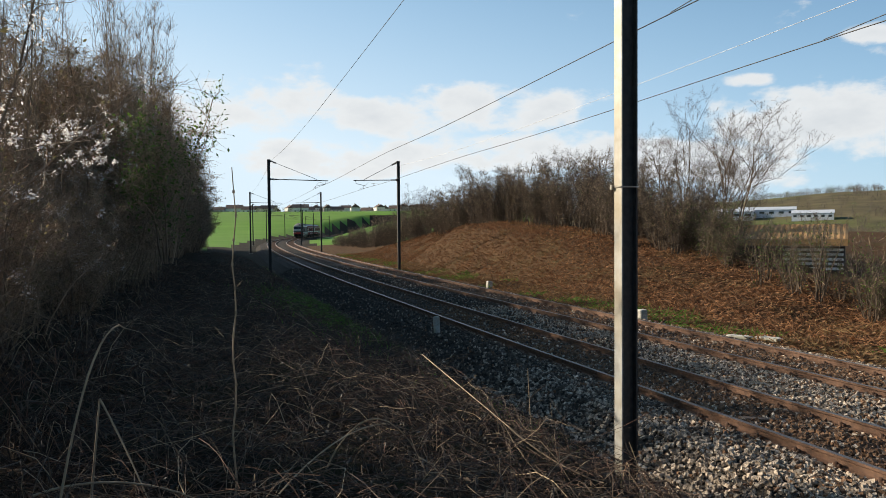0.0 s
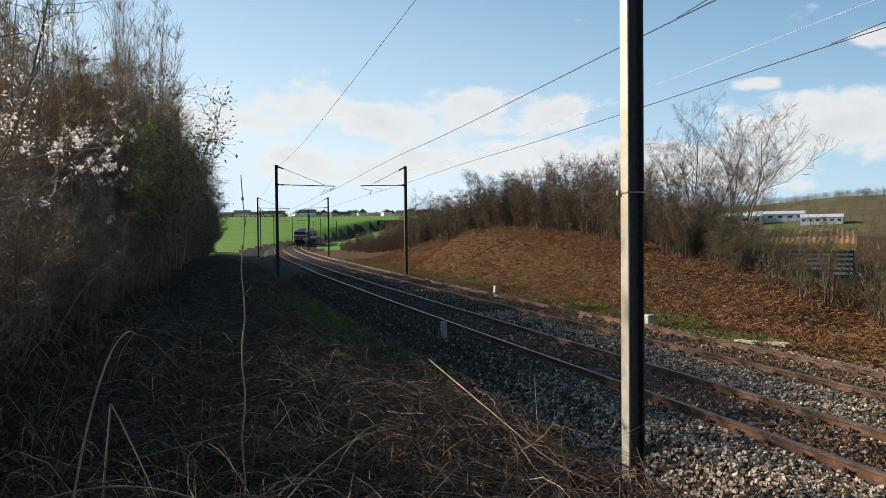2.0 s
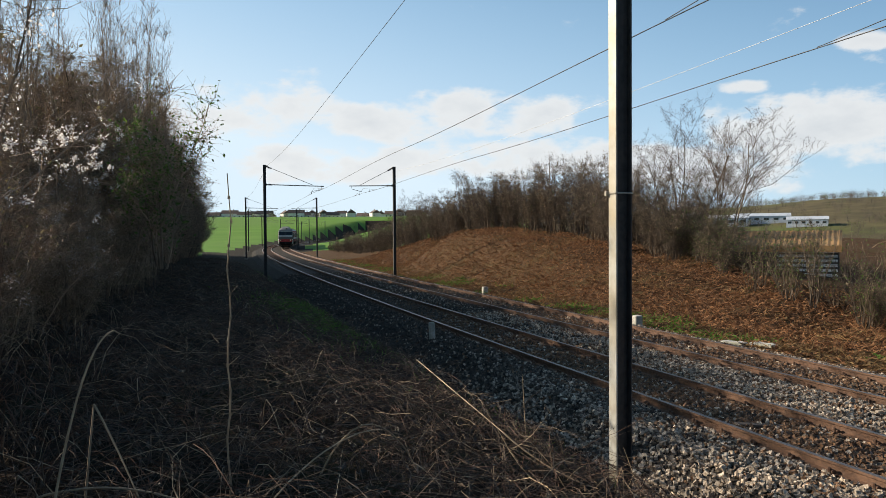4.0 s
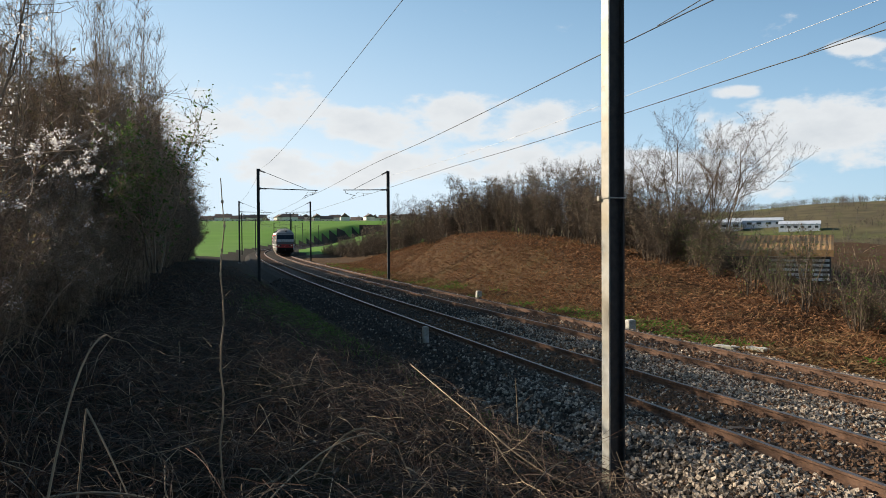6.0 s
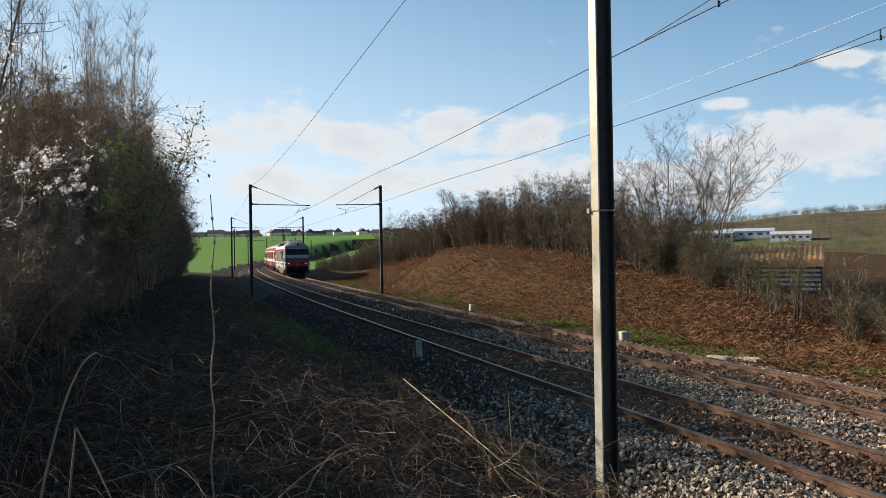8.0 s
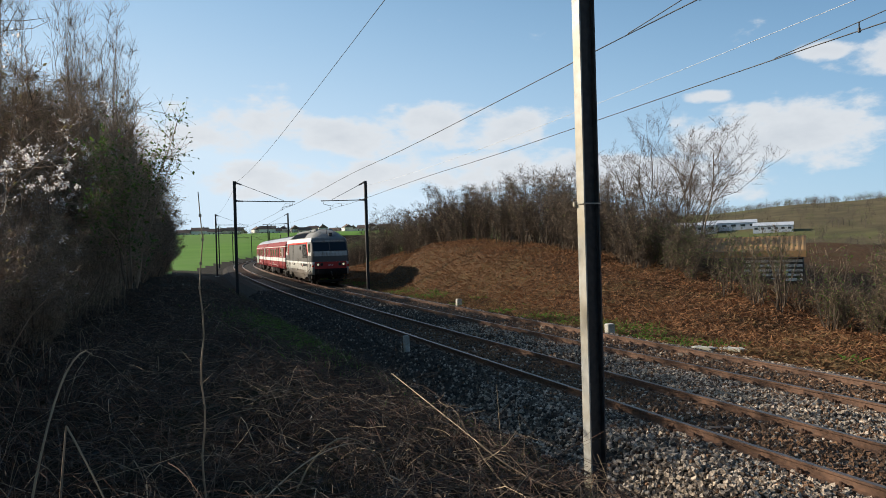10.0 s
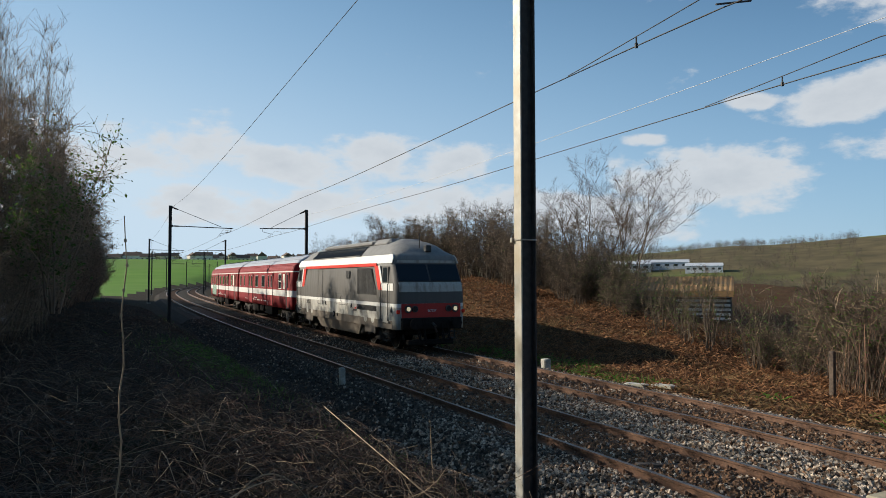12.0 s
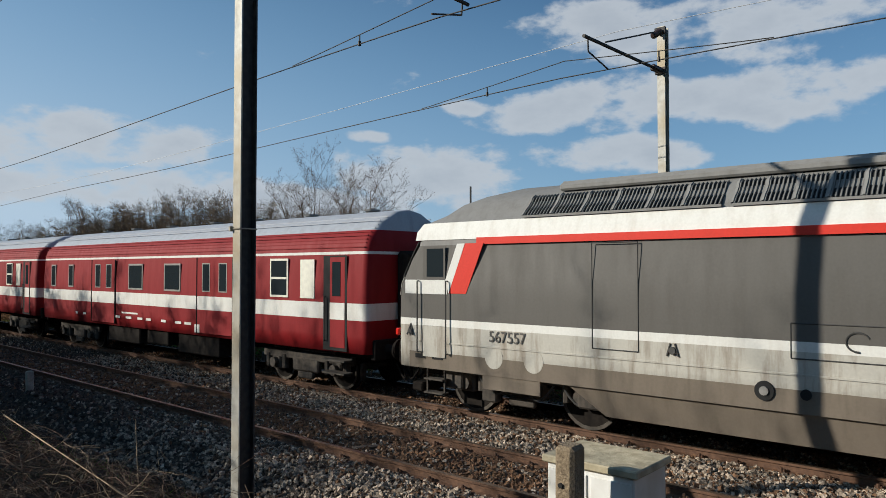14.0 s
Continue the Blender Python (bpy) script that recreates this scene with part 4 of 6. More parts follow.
                    sp = Soup()
                    sp.path([Vector((x, sy * (body_w(z) + 0.024), z + 0.014)) for z in zs], 0.015, 0.015, 0, 4)
                    sp.done("slat", P_LOUVRE, rg)
                sp = Soup()
                sp.path([Vector((a, sy * (body_w(z) + 0.022), z + 0.014)) for z in zs], 0.030, 0.030, 0, 4)
                sp.stick(Vector((a, sy * (body_w(3.52) + 0.03), 3.53)), Vector((b, sy * (body_w(3.52) + 0.03), 3.53)), 0.026, 0.026, 0, 4)
                sp.done("grille_frame", P_ROOF, rg)
        bm = bmesh.new()
        box(bm, -3.9, 3.15, sy * 0.74 - 0.08, sy * 0.74 + 0.08, 3.98, 4.10, 0.03)
        part("roof_ridge", bm, P_ROOF, loco)
    # raised exhaust hood and pods on the roof
    bm = bmesh.new()
    box(bm, 3.2, 5.0, -0.8, 0.8, 3.80, 4.17, 0.16)
    part("exhaust_hood", bm, P_ROOF, loco, "sooty exhaust hood")
    bm = bmesh.new()
    box(bm, -4.0, 3.1, -0.66, 0.66, 3.95, 4.16, 0.06)
    part("roof_hatch", bm, P_ROOF, loco)
    for sx in (1, -1):
        # front: windscreen, bands, lamps
        def face(name, z0, z1, wf, mat, label, proud, parent=loco, y0=None, y1=None):
            bm = bmesh.new()
            n = 6
            rows = []
            for z in (z0, (z0 + z1) / 2, z1):
                w = body_w(z) - wf
                a, b = (-w if y0 is None else y0), (w if y1 is None else y1)
                rows.append([bm.verts.new((sx * (body_l(z) + proud), a + (b - a) * k / n, z)) for k in range(n + 1)])
            for r0, r1 in zip(rows, rows[1:]):
                for k in range(n):
                    bm.faces.new((r0[k], r0[k + 1], r1[k + 1], r1[k]))
            bmesh.ops.recalc_face_normals(bm, faces=bm.faces)
            bmesh.ops.solidify(bm, geom=bm.faces[:], thickness=0.008 * (1 if sx > 0 else 1))
            return part(name, bm, mat, parent, label)

        wf = face("windscreen_frame", 2.50, 3.16, 0.10, P_LINE, "dark windscreen surround", 0.010)
        for y0, y1 in ((-1.28, -0.04), (0.04, 1.28)):
            face("windscreen", 2.54, 3.13, 0, P_GLASS, "wide dark windscreen", 0.022, wf, y0, y1)
        face("visor", 3.19, 3.28, 0.16, P_LIGHT, "pale visor over the windscreen", 0.05)
        face("nose_band", 2.14, 2.34, 0.14, P_LIGHT, "pale grey nose band", 0.012)
        face("nose_band", 2.344, 2.49, 0.14, P_LIGHT, "pale grey nose band", 0.02)
        face("nose_panel", 1.16, 1.72, 0.22, P_NOSERED, "dark red nose panel", 0.014)
        face("buffer_panel", 0.80, 1.16, 0.22, P_BLACK, "black lower nose", 0.016)
        for sy in (1, -1):
            for y, r, lit in ((0.98, 0.11, True), (0.70, 0.09, False)):
                bm = bmesh.new()
                tube(bm, (sx * (LH - 0.01), sy * y, 1.53), (sx * (LH + 0.07), sy * y, 1.53), r + 0.03, 18)
                lamp = part("headlamp", bm, P_LINE, loco, "round headlamp")
                bm = bmesh.new()
                tube(bm, (sx * (LH + 0.06), sy * y, 1.53), (sx * (LH + 0.085), sy * y, 1.53), r * (0.72 if lit else 1), 18)
                part("lamp_lens", bm, P_LAMP if lit and sx > 0 else P_GLASS, lamp, "lit lens" if lit and sx > 0 else "dark lens")
            bm = bmesh.new()
            box(bm, sx * (LH - 0.02) - 0.05, sx * (LH - 0.02) + 0.05, sy * 1.36 - 0.06, sy * 1.36 + 0.06, 1.36, 1.50, 0.02)
            part("tail_lamp", bm, P_TAIL, loco, "red marker lamp")
        bm = bmesh.new()
        tube(bm, (sx * (LH - 0.9), -0.1, 3.75), (sx * (LH - 0.9), -0.1, 4.3), 0.02, 6)
        box(bm, sx * (LH - 0.75) - 0.12, sx * (LH - 0.75) + 0.12, 0.05, 0.3, 3.6, 3.85, 0.03)
        part("roof_horn", bm, P_LINE, loco)
        text_plate("567557", 0.12, pose(sx * (LH + 0.03), 0, 1.46, 90, 0, 90 * sx), P_WHITE, loco, "white running number on the nose")
        buffer_gear(loco, sx * (LH - 0.05), sx, 1.02)
        bm = bmesh.new()
        box(bm, min(sx * LH, sx * (LH - 0.3)), max(sx * LH, sx * (LH - 0.3)), -0.95, 0.95, 0.24, 0.42, 0.03)
        part("rail_guard", bm, P_BLACK, loco)
        bogie(loco, sx * 4.55, 2.5, 0.57)
        for sy in (1, -1):
            for x, w, z0 in ((3.05, 0.5, 0.42), (4.55, 0.9, 0.66), (6.0, 0.42, 0.45), (5.15, 0.34, 0.30)):
                bm = bmesh.new()
                box(bm, sx * x - w / 2, sx * x + w / 2, sy * 1.18 - 0.09, sy * 1.18 + 0.09, z0, z0 + 0.38, 0.03)
                part("sand_box", bm, P_BOGIE, loco, "dusty box on the bogie")
            slab("skirt_plate", rect(sx * 4.55 - 0.62, sx * 4.55 + 0.62, 0.56, 0.82), sy * 1.405, 0.03, P_SKIRT, loco, "grimy plate over the bogie")
            sp = Soup()
            for k in range(3):
                x = sx * (3.6 + 0.9 * k)
                sp.path([Vector((x + 0.12 * j, sy * 1.22, 0.72 - 0.28 * math.sin(math.pi * j / 6))) for j in range(7)], 0.018, 0.018, 0, 5)
            sp.done("brake_pipe", P_LINE, loco)
    bm = bmesh.new()
    box(bm, -7.1, 7.1, -0.95, 0.95, 0.62, 0.83)
    part("underframe", bm, P_BLACK, loco)
    loco.scale = (1, 1, 1.055)
    return loco


CH = 9.15     # half a coach's body


def coach_w(z):
    return lerp(z, [(0.95, 1.40), (1.4, 1.44), (2.6, 1.44), (3.1, 1.40), (3.35, 1.32), (3.7, 0.98), (3.95, 0.5), (4.02, 0.15)])


def build_coach(label, tagged_side):
    coach = empty("railway_coach")
    tagged(coach, label, "railway coach", "coaches")

    def band(name, zs, mat, lab="", cap=False, floor=False):
        return shell(name, [(CH - max(0, (z - 3.3)) * 0.18, coach_w(z), 0.16, z) for z in zs], mat, coach, lab, cap, True, floor)

    band("lower_side", [0.92, 1.3, 1.62], P_CRIMSON, "crimson lower bodyside", floor=True)
    band("white_stripe", [1.62, 1.98], P_WHITE, "broad grimy white stripe")
    band("upper_side", [1.98, 2.4, 3.02], P_CRIMSON, "crimson window band")
    band("gutter_line", [3.02, 3.08], P_WHITE, "thin white line at the gutter")
    band("roof_flank", [3.08, 3.2, 3.36, 3.54], P_CRIMSON, "ribbed crimson roof flank")
    band("roof", [3.54, 3.7, 3.85, 3.96, 4.02], P_COACHROOF, "silver-grey ribbed roof", cap=True)
    for sy in (1, -1):
        for z in (3.17, 3.26, 3.34, 3.42, 3.5, 3.58, 3.66, 3.75, 3.84):
            bm = bmesh.new()
            box(bm, -CH + 0.1, CH - 0.1, sy * (coach_w(z) + 0.004) - 0.010, sy * (coach_w(z) + 0.004) + 0.010, z - 0.008, z + 0.012)
            part("roof_rib", bm, P_CRIMSON if z < 3.54 else P_COACHROOF, coach)
        y = sy * 1.438

        def window(x, w, z0, z1, frame_mat, lab, mesh=False, glass=P_GLASS):
            fr = slab("window", rect(x - w / 2, x + w / 2, z0, z1), y, 0.018, frame_mat, coach, lab)
            slab("pane", rect(x - w / 2 + 0.05, x + w / 2 - 0.05, z0 + 0.05, z1 - 0.05), y + sy * 0.012, 0.010, glass, fr)
            return fr

        def door(x, w, lab):
            d = slab("door", rect(x - w / 2, x + w / 2, 1.0, 2.98), y, 0.020, P_CRIMSON, coach, lab)
            slab("door_stripe", rect(x - w / 2 + 0.004, x + w / 2 - 0.004, 1.62, 1.98), y + sy * 0.014, 0.010, P_WHITE, d)
            bm = bmesh.new()
            for ex in (-w / 2 - 0.02, w / 2 + 0.02):
                tube(bm, (x + ex, y + sy * 0.02, 0.98), (x + ex, y + sy * 0.02, 3.0), 0.022, 4)
            part("door_joint", bm, P_DEEP, d)
            return d

        # entrance end at +x: door on a plate coloured as recess shade, a frosted and a sliding window
        e = slab("entrance", rect(CH - 1.42, CH - 0.62, 0.95, 3.0), y, 0.008, P_DEEP, coach, "flat dark plate standing in for the shaded entrance recess")
        dr = slab("entrance_door", rect(CH - 1.18, CH - 0.68, 1.02, 2.96), y + sy * 0.006, 0.010, P_CRIMSON, coach, "entrance door")
        slab("door_stripe", rect(CH - 1.18, CH - 0.68, 1.62, 1.98), y + sy * 0.014, 0.008, P_WHITE, dr)
        slab("door_window", rect(CH - 1.10, CH - 0.82, 2.12, 2.86), y + sy * 0.014, 0.008, P_GLASS, dr)
        for z in (0.45, 0.72):
            bm = bmesh.new()
            box(bm, CH - 1.4, CH - 0.65, sy * 1.36 - 0.14, sy * 1.36 + 0.14, z, z + 0.035)
            part("footstep", bm, P_BOGIE, coach)
        handrail(coach, CH - 1.32, y, 1.15, 2.1)
        w1 = window(CH - 2.0, 0.52, 2.05, 2.92, P_CREAM, "frosted window in a cream frame", glass=P_CREAM)
        w2 = window(CH - 3.1, 0.72, 2.05, 2.95, P_CREAM, "sliding window in a white frame")
        slab("window_bar", rect(CH - 3.42, CH - 2.78, 2.47, 2.52), y + sy * 0.02, 0.006, P_CREAM, w2)
        # sliding doors and grey windows
        for x in (CH - 6.0, CH - 12.9):
            d = door(x, 1.75, "sliding door with barred panes")
            for dx in (-0.42, 0.42):
                fr = slab("door_window", rect(x + dx - 0.2, x + dx + 0.2, 2.1, 2.86), y + sy * 0.016, 0.012, P_ALU, d)
                slab("door_pane", rect(x + dx - 0.165, x + dx + 0.165, 2.13, 2.83), y + sy * 0.024, 0.006, P_GLASS, d)
        for x in (CH - 8.3, CH - 10.6):
            window(x, 0.95, 2.08, 2.86, P_ALU, "grey square window")
        for x in (CH - 15.6, CH - 17.2):
            window(x, 0.42, 2.08, 2.86, P_ALU, "narrow grey window")
        rng = random.Random(3)
        x = -6.0
        while x < 4:
            w = rng.uniform(0.1, 0.45)
            slab("lettering_bar", rect(x, x + w, 1.18, 1.25), y, 0.006, P_WHITE, coach)
            x += w + rng.uniform(0.15, 0.7)
        slab("lettering_bar", rect(-2.4, -1.3, 1.33, 1.38), y, 0.006, P_WHITE, coach)
        slab("notice_plate", rect(CH - 6.9 - 0.1, CH - 6.9 + 0.16, 1.0, 1.22), y, 0.024, P_WHITE, coach, "small white notice plate")
        # equipment boxes below
        for x0, x1, z0 in ((-3.6, -1.4, 0.42), (-0.9, 0.4, 0.5), (1.0, 3.2, 0.38)):
            bm = bmesh.new()
            box(bm, x0, x1, sy * 1.12 - 0.2, sy * 1.12 + 0.2, z0, 0.92, 0.03)
            part("equipment_box", bm, P_BLACK, coach)
        if tagged_side:
            # sprayed letters that cannot be read: plain blocks
            rng = random.Random(8)
            for k in range(9):
                x = CH - 16.6 + k * 0.36
                slab("spray_mark", [(x, 1.1 + rng.random() * 0.2), (x + 0.24, 1.05), (x + 0.3, 1.85 + rng.random() * 0.4), (x + 0.04, 1.95)], y, 0.030 + 0.001 * k, P_GREEN, coach)
    for k, x in enumerate((-7.6, -5.2, -2.6, 0.2, 2.4, 5.0, 7.4)):
        bm = bmesh.new()
        tube(bm, (x, 0.35, 3.9), (x, 0.35, 4.1), 0.13, 10, 0.16)
        tube(bm, (x, 0.35, 4.1), (x, 0.35, 4.14), 0.2, 10)
        part("roof_vent", bm, P_ROOF, coach)
    for sx in (1, -1):
        buffer_gear(coach, sx * (CH - 0.06), sx, 1.02)
        bm = bmesh.new()
        box(bm, min(sx * (CH - 0.02), sx * (CH + 0.3)), max(sx * (CH - 0.02), sx * (CH + 0.3)), -0.55, 0.55, 1.15, 3.1, 0.08)
        part("gangway_bellows", bm, P_BLACK, coach, "black rubber gangway")
        bogie(coach, sx * 6.6, 2.3, 0.46)
    bm = bmesh.new()
    box(bm, -CH + 0.2, CH - 0.2, -1.0, 1.0, 0.78, 0.93)
    part("underframe", bm, P_BLACK, coach)
    coach.scale = (1, 1, 1.03)
    return coach


locomotive = build_loco()
coach_a = build_coach("crimson coach with a broad white stripe, coupled behind the locomotive", False)
coach_b = build_coach("crimson coach with a white stripe and green spray paint", True)


# ---- plants ----
def wander(rng, p, d, length, n, jitter, up=0.0):
    pts = [p.copy()]
    d = d.normalized()
    for k in range(n):
        d = (d + Vector((rng.gauss(0, jitter), rng.gauss(0, jitter), rng.gauss(0, jitter) + up))).normalized()
        p = p + d * (length / n)
        pts.append(p.copy())
    return pts


def grow_shrub(seed, height, spread, stems, twigs, leaves, leafmat, name, label, m, group, blossom=0, upright=0.3, fine=0.004, bark=None, stout=1.0, sway=0.10):
    """Many-stemmed bare shrub: stems, side branches, fine twigs and some leaves."""
    bark = bark or M_TWIG
    rng = random.Random(seed)
    sh = empty(name, m)
    tagged(sh, label, "shrub" if height < 7 else "tree", group)
    wood, fine_s = Soup(), Soup()
    tips = []
    for k in range(stems):
        a = rng.random() * 6.283
        lean = rng.uniform(0.05, 1.0) * spread / height
        base = Vector((math.cos(a), math.sin(a), 0)) * rng.uniform(0.02, 0.35) * spread * 0.6
        h = height * rng.uniform(0.55, 1.0)
        pts = wander(rng, base - Vector((0, 0, 0.25)), Vector((math.cos(a) * lean, math.sin(a) * lean, 1)), h * 1.05, 8, sway, 0.03)
        r = (0.012 + 0.006 * h * rng.uniform(0.6, 1.0)) * stout
        wood.path(pts, r, r * 0.25, 0, 4)
        for q in range(2, 9):
            for _ in range(2 if q > 3 else 1):
                bd = Vector((rng.gauss(0, 1), rng.gauss(0, 1), upright + rng.random() * 0.8))
                bl = (0.25 + 0.16 * h) * rng.uniform(0.4, 1.1) * (1.15 - q / 11)
                bp = wander(rng, pts[q], bd, bl, 5, 0.2, 0.05)
                wood.path(bp, r * 0.42 * (1.1 - q / 11), 0.004, 0, 3)
                tips += bp[1:]
    for k in range(twigs):
        p = tips[rng.randrange(len(tips))]
        d = Vector((rng.gauss(0, 1), rng.gauss(0, 1), upright + rng.gauss(0.2, 0.8)))
        L = rng.uniform(0.15, 0.6)
        tp = wander(rng, p, d, L, 2, 0.25)
        fine_s.path(tp, fine, fine * 0.5, 0 if rng.random() < 0.8 else 1, 3)
        if rng.random() < 0.6:
            fine_s.stick(tp[1], tp[1] + Vector((rng.gauss(0, 1), rng.gauss(0, 1), rng.gauss(0.2, 0.8))).normalized() * L * 0.6, fine * 0.8, fine * 0.5)
        tips_end = tp[-1]
        if k < leaves:
            fine_s.leaf(tips_end, rng.uniform(0.025, 0.06), rng, 2)
            fine_s.leaf(tp[1], rng.uniform(0.025, 0.055), rng, 2)
    wood.done("trunk", bark, sh)
    fine_s.done("crown", [bark, M_TWIGPALE, leafmat], sh)
    if blossom:
        bl = Soup()
        for k in range(blossom):
            p = tips[rng.randrange(len(tips))]
            if p.z < height * 0.42:
                continue
            n = rng.choice((6, 10, 22, 40))
            for _ in range(n):
                bl.leaf(p + Vector((rng.gauss(0, 1), rng.gauss(0, 1), rng.gauss(0, 1))) * 0.02 * n ** 0.4, rng.uniform(0.012, 0.024), rng)
        bl.done("blossom", M_BLOSSOM, sh, "clusters of white blossom")
    return sh


def grow_tree(seed, height, m, label, name="bare_tree", group="bare trees", trunks=4, fine=0.0042):
    """Leafless tree that forks four times; buds at the tips."""
    rng = random.Random(seed)
    tr = empty(name, m)
    tagged(tr, label, "tree", group)
    wood, spray = Soup(), Soup()

    def fork(p, d, length, r, depth):
        pts = wander(rng, p, d, length, 5, 0.09, 0.03)
        (wood if depth < 3 else spray).path(pts, r, r * 0.55, 0, 4 if depth < 2 else 3)
        if depth == 4:
            if rng.random() < 0.5:
                spray.leaf(pts[-1], 0.03, rng, 1)
            return
        n = (7, 6, 5, 4)[depth]
        for k in range(n):
            u = 0.25 + 0.75 * (k + rng.random()) / n
            q = pts[min(4, int(u * 5))].lerp(pts[min(5, int(u * 5) + 1)], u * 5 % 1)
            side = Vector((rng.gauss(0, 1), rng.gauss(0, 1), rng.gauss(0.1, 0.5))).normalized()
            dd = (d * 0.75 + side * 0.85 + Vector((0, 0, 0.12))).normalized()
            fork(q, dd, length * rng.uniform(0.36, 0.62) * (1.15 - 0.4 * u), max(fine, r * 0.45 * (1.1 - 0.5 * u)), depth + 1)

    for k in range(trunks):
        a = rng.random() * 6.28
        fork(Vector((math.cos(a) * 0.3 * k, math.sin(a) * 0.3 * k, -0.2)), Vector((math.cos(a) * 0.09, math.sin(a) * 0.09, 1)), height * rng.uniform(0.60, 0.80), 0.0052 * height, 0)
    wood.done("trunk", M_BARK, tr)
    spray.done("crown", [M_BARK, M_BUD], tr)
    return tr


def ray_spot(az, d):
    """A spot d metres off, az degrees left of straight ahead."""
    return Vector((0.02 - math.sin(radians(az)) * d, 0.09 + math.cos(radians(az)) * d, 0))


def set_on(s, off, dz=0.0, turn=0.0, scale=1.0):
    p = at(s, off)
    return Matrix.Translation((p.x, p.y, land(p.x, p.y) + dz)) @ Matrix.Rotation(turn, 4, "Z") @ Matrix.Scale(scale, 4)


def put_copy(src, s, off, turn, scale):
    p = at(s, off)
    src.scale = (scale, scale, scale)
    c = copy_thing(src, pose(p.x, p.y, land(p.x, p.y) - 0.05, 0, 0, turn))
    src.scale = (1, 1, 1)
    return c


HEDGE = [(-12, 9.9), (2, 9.6), (5, 9.45), (10, 9.3), (18, 9.25), (26, 9.35), (36, 9.2), (45, 8.95), (62, 8.6), (80, 9.2), (110, 10.7)]


def build_hedge():
    rng = random.Random(21)
    lab = "tall bare hawthorn shrub with dark leaves in a dense hedge"
    src = [grow_shrub(31 + k, 4.9, 1.9, 12, 2500, 420, M_IVY, "hedge_shrub", lab, set_on(25 + 3.0 * k, 12.5), "hedge shrubs", upright=0.15, fine=0.0055) for k in range(3)]
    bsrc = [grow_shrub(41 + k, 5.1, 1.9, 12, 2500, 320, M_IVY, "hedge_shrub", "tall hedge shrub dotted with white blossom", set_on(17.6 + 2.4 * k, lerp(17.6 + 2.4 * k, HEDGE) + 1.0, 0, k), "hedge shrubs", blossom=120, upright=0.15, fine=0.0055) for k in range(2)]
    allsrc = src + bsrc
    # the unseen stretch behind the standpoint is added to block sky light
    s = -34.0
    while s < 112:
        face = lerp(s, HEDGE)
        tall = lerp(s, [(-34, 1.1), (-10, 1.0), (-3, 0.6), (3, 0.54), (8, 0.56), (13, 0.56), (16.5, 0.76), (20, 1.10), (26, 1.27), (32, 1.48), (56, 1.5), (64, 1.4), (80, 1.45), (112, 1.4)])
        for row, d in enumerate((0.75, 2.3, 4.1, 5.9)):
            if (row == 2 and s < -6) or (row == 3 and not 15 < s < 33):
                continue
            k = rng.randrange(5 if s < 24 and row < 2 else 3)
            put_copy(allsrc[k], s + rng.uniform(-0.5, 0.5), face + d + rng.uniform(-0.2, 0.3), rng.uniform(0, 360), tall * rng.uniform(0.9, 1.12) * (0.78 if row == 0 else 1.05))
        s += 1.15 if s < 26 else 1.4
    # unseen shrubs added behind the standpoint to hold back sky light
    for k in range(16):
        put_copy(src[k % 3], -6.5 - 1.6 * (k // 4), 4.6 + 1.5 * (k % 4), k * 77, 1.0)
    # thin tall growth over the low stretch
    wsrc = [grow_shrub(51 + k, 4.9, 1.5, 6, 230, 20, M_IVY, "hedge_shrub", "tall thin hedge shrub with scattered white blossom", set_on(6.5 + 3 * k, 10.6 + 0.3 * k), "hedge shrubs", blossom=45, upright=0.5, fine=0.0045) for k in range(2)]
    for s in (4.6, 6.6, 14.4, 16.0):
        put_copy(wsrc[rng.randrange(2)], s, lerp(s, HEDGE) + rng.uniform(0.7, 2.0), rng.uniform(0, 360), rng.uniform(0.8, 1.0) * (0.72 if s < 9 else 0.95))
    # straight young trees rising from the hedge
    tsrc = [grow_shrub(61 + k, 8.2, 0.9, 7, 620, 0, M_LEAF, "sapling", "slender bare sapling rising above the hedge", set_on(13.5 + 2.6 * k, 11.0 + 0.4 * k), "hedge saplings", upright=2.6, fine=0.0042, stout=0.34, sway=0.035) for k in range(2)]
    for s, off, sc in ((16.5, 12.2, 0.9), (18.5, 12.4, 0.95), (15.5, 11.2, 0.86), (17.5, 10.4, 0.86), (18.2, 9.7, 0.9), (19.6, 9.9, 0.94), (20.4, 9.4, 0.86), (21.6, 9.6, 0.98), (22.6, 9.2, 0.9), (23.6, 9.5, 1.0), (24.8, 9.2, 0.9), (26.0, 9.4, 1.02), (20.8, 10.6, 1.0), (23.0, 10.4, 1.0), (21.4, 13.0, 0.9), (24, 12.5, 0.95)):
        put_copy(tsrc[rng.randrange(2)], s, off, rng.uniform(0, 360), sc)
    # a bush in young leaf
    grow_shrub(71, 3.6, 1.0, 7, 900, 900, M_LEAF, "leafing_bush", "bush with fresh yellow-green leaves in the hedge", set_on(16.2, 8.7, 1.1), "hedge shrubs", upright=0.3)


build_hedge()


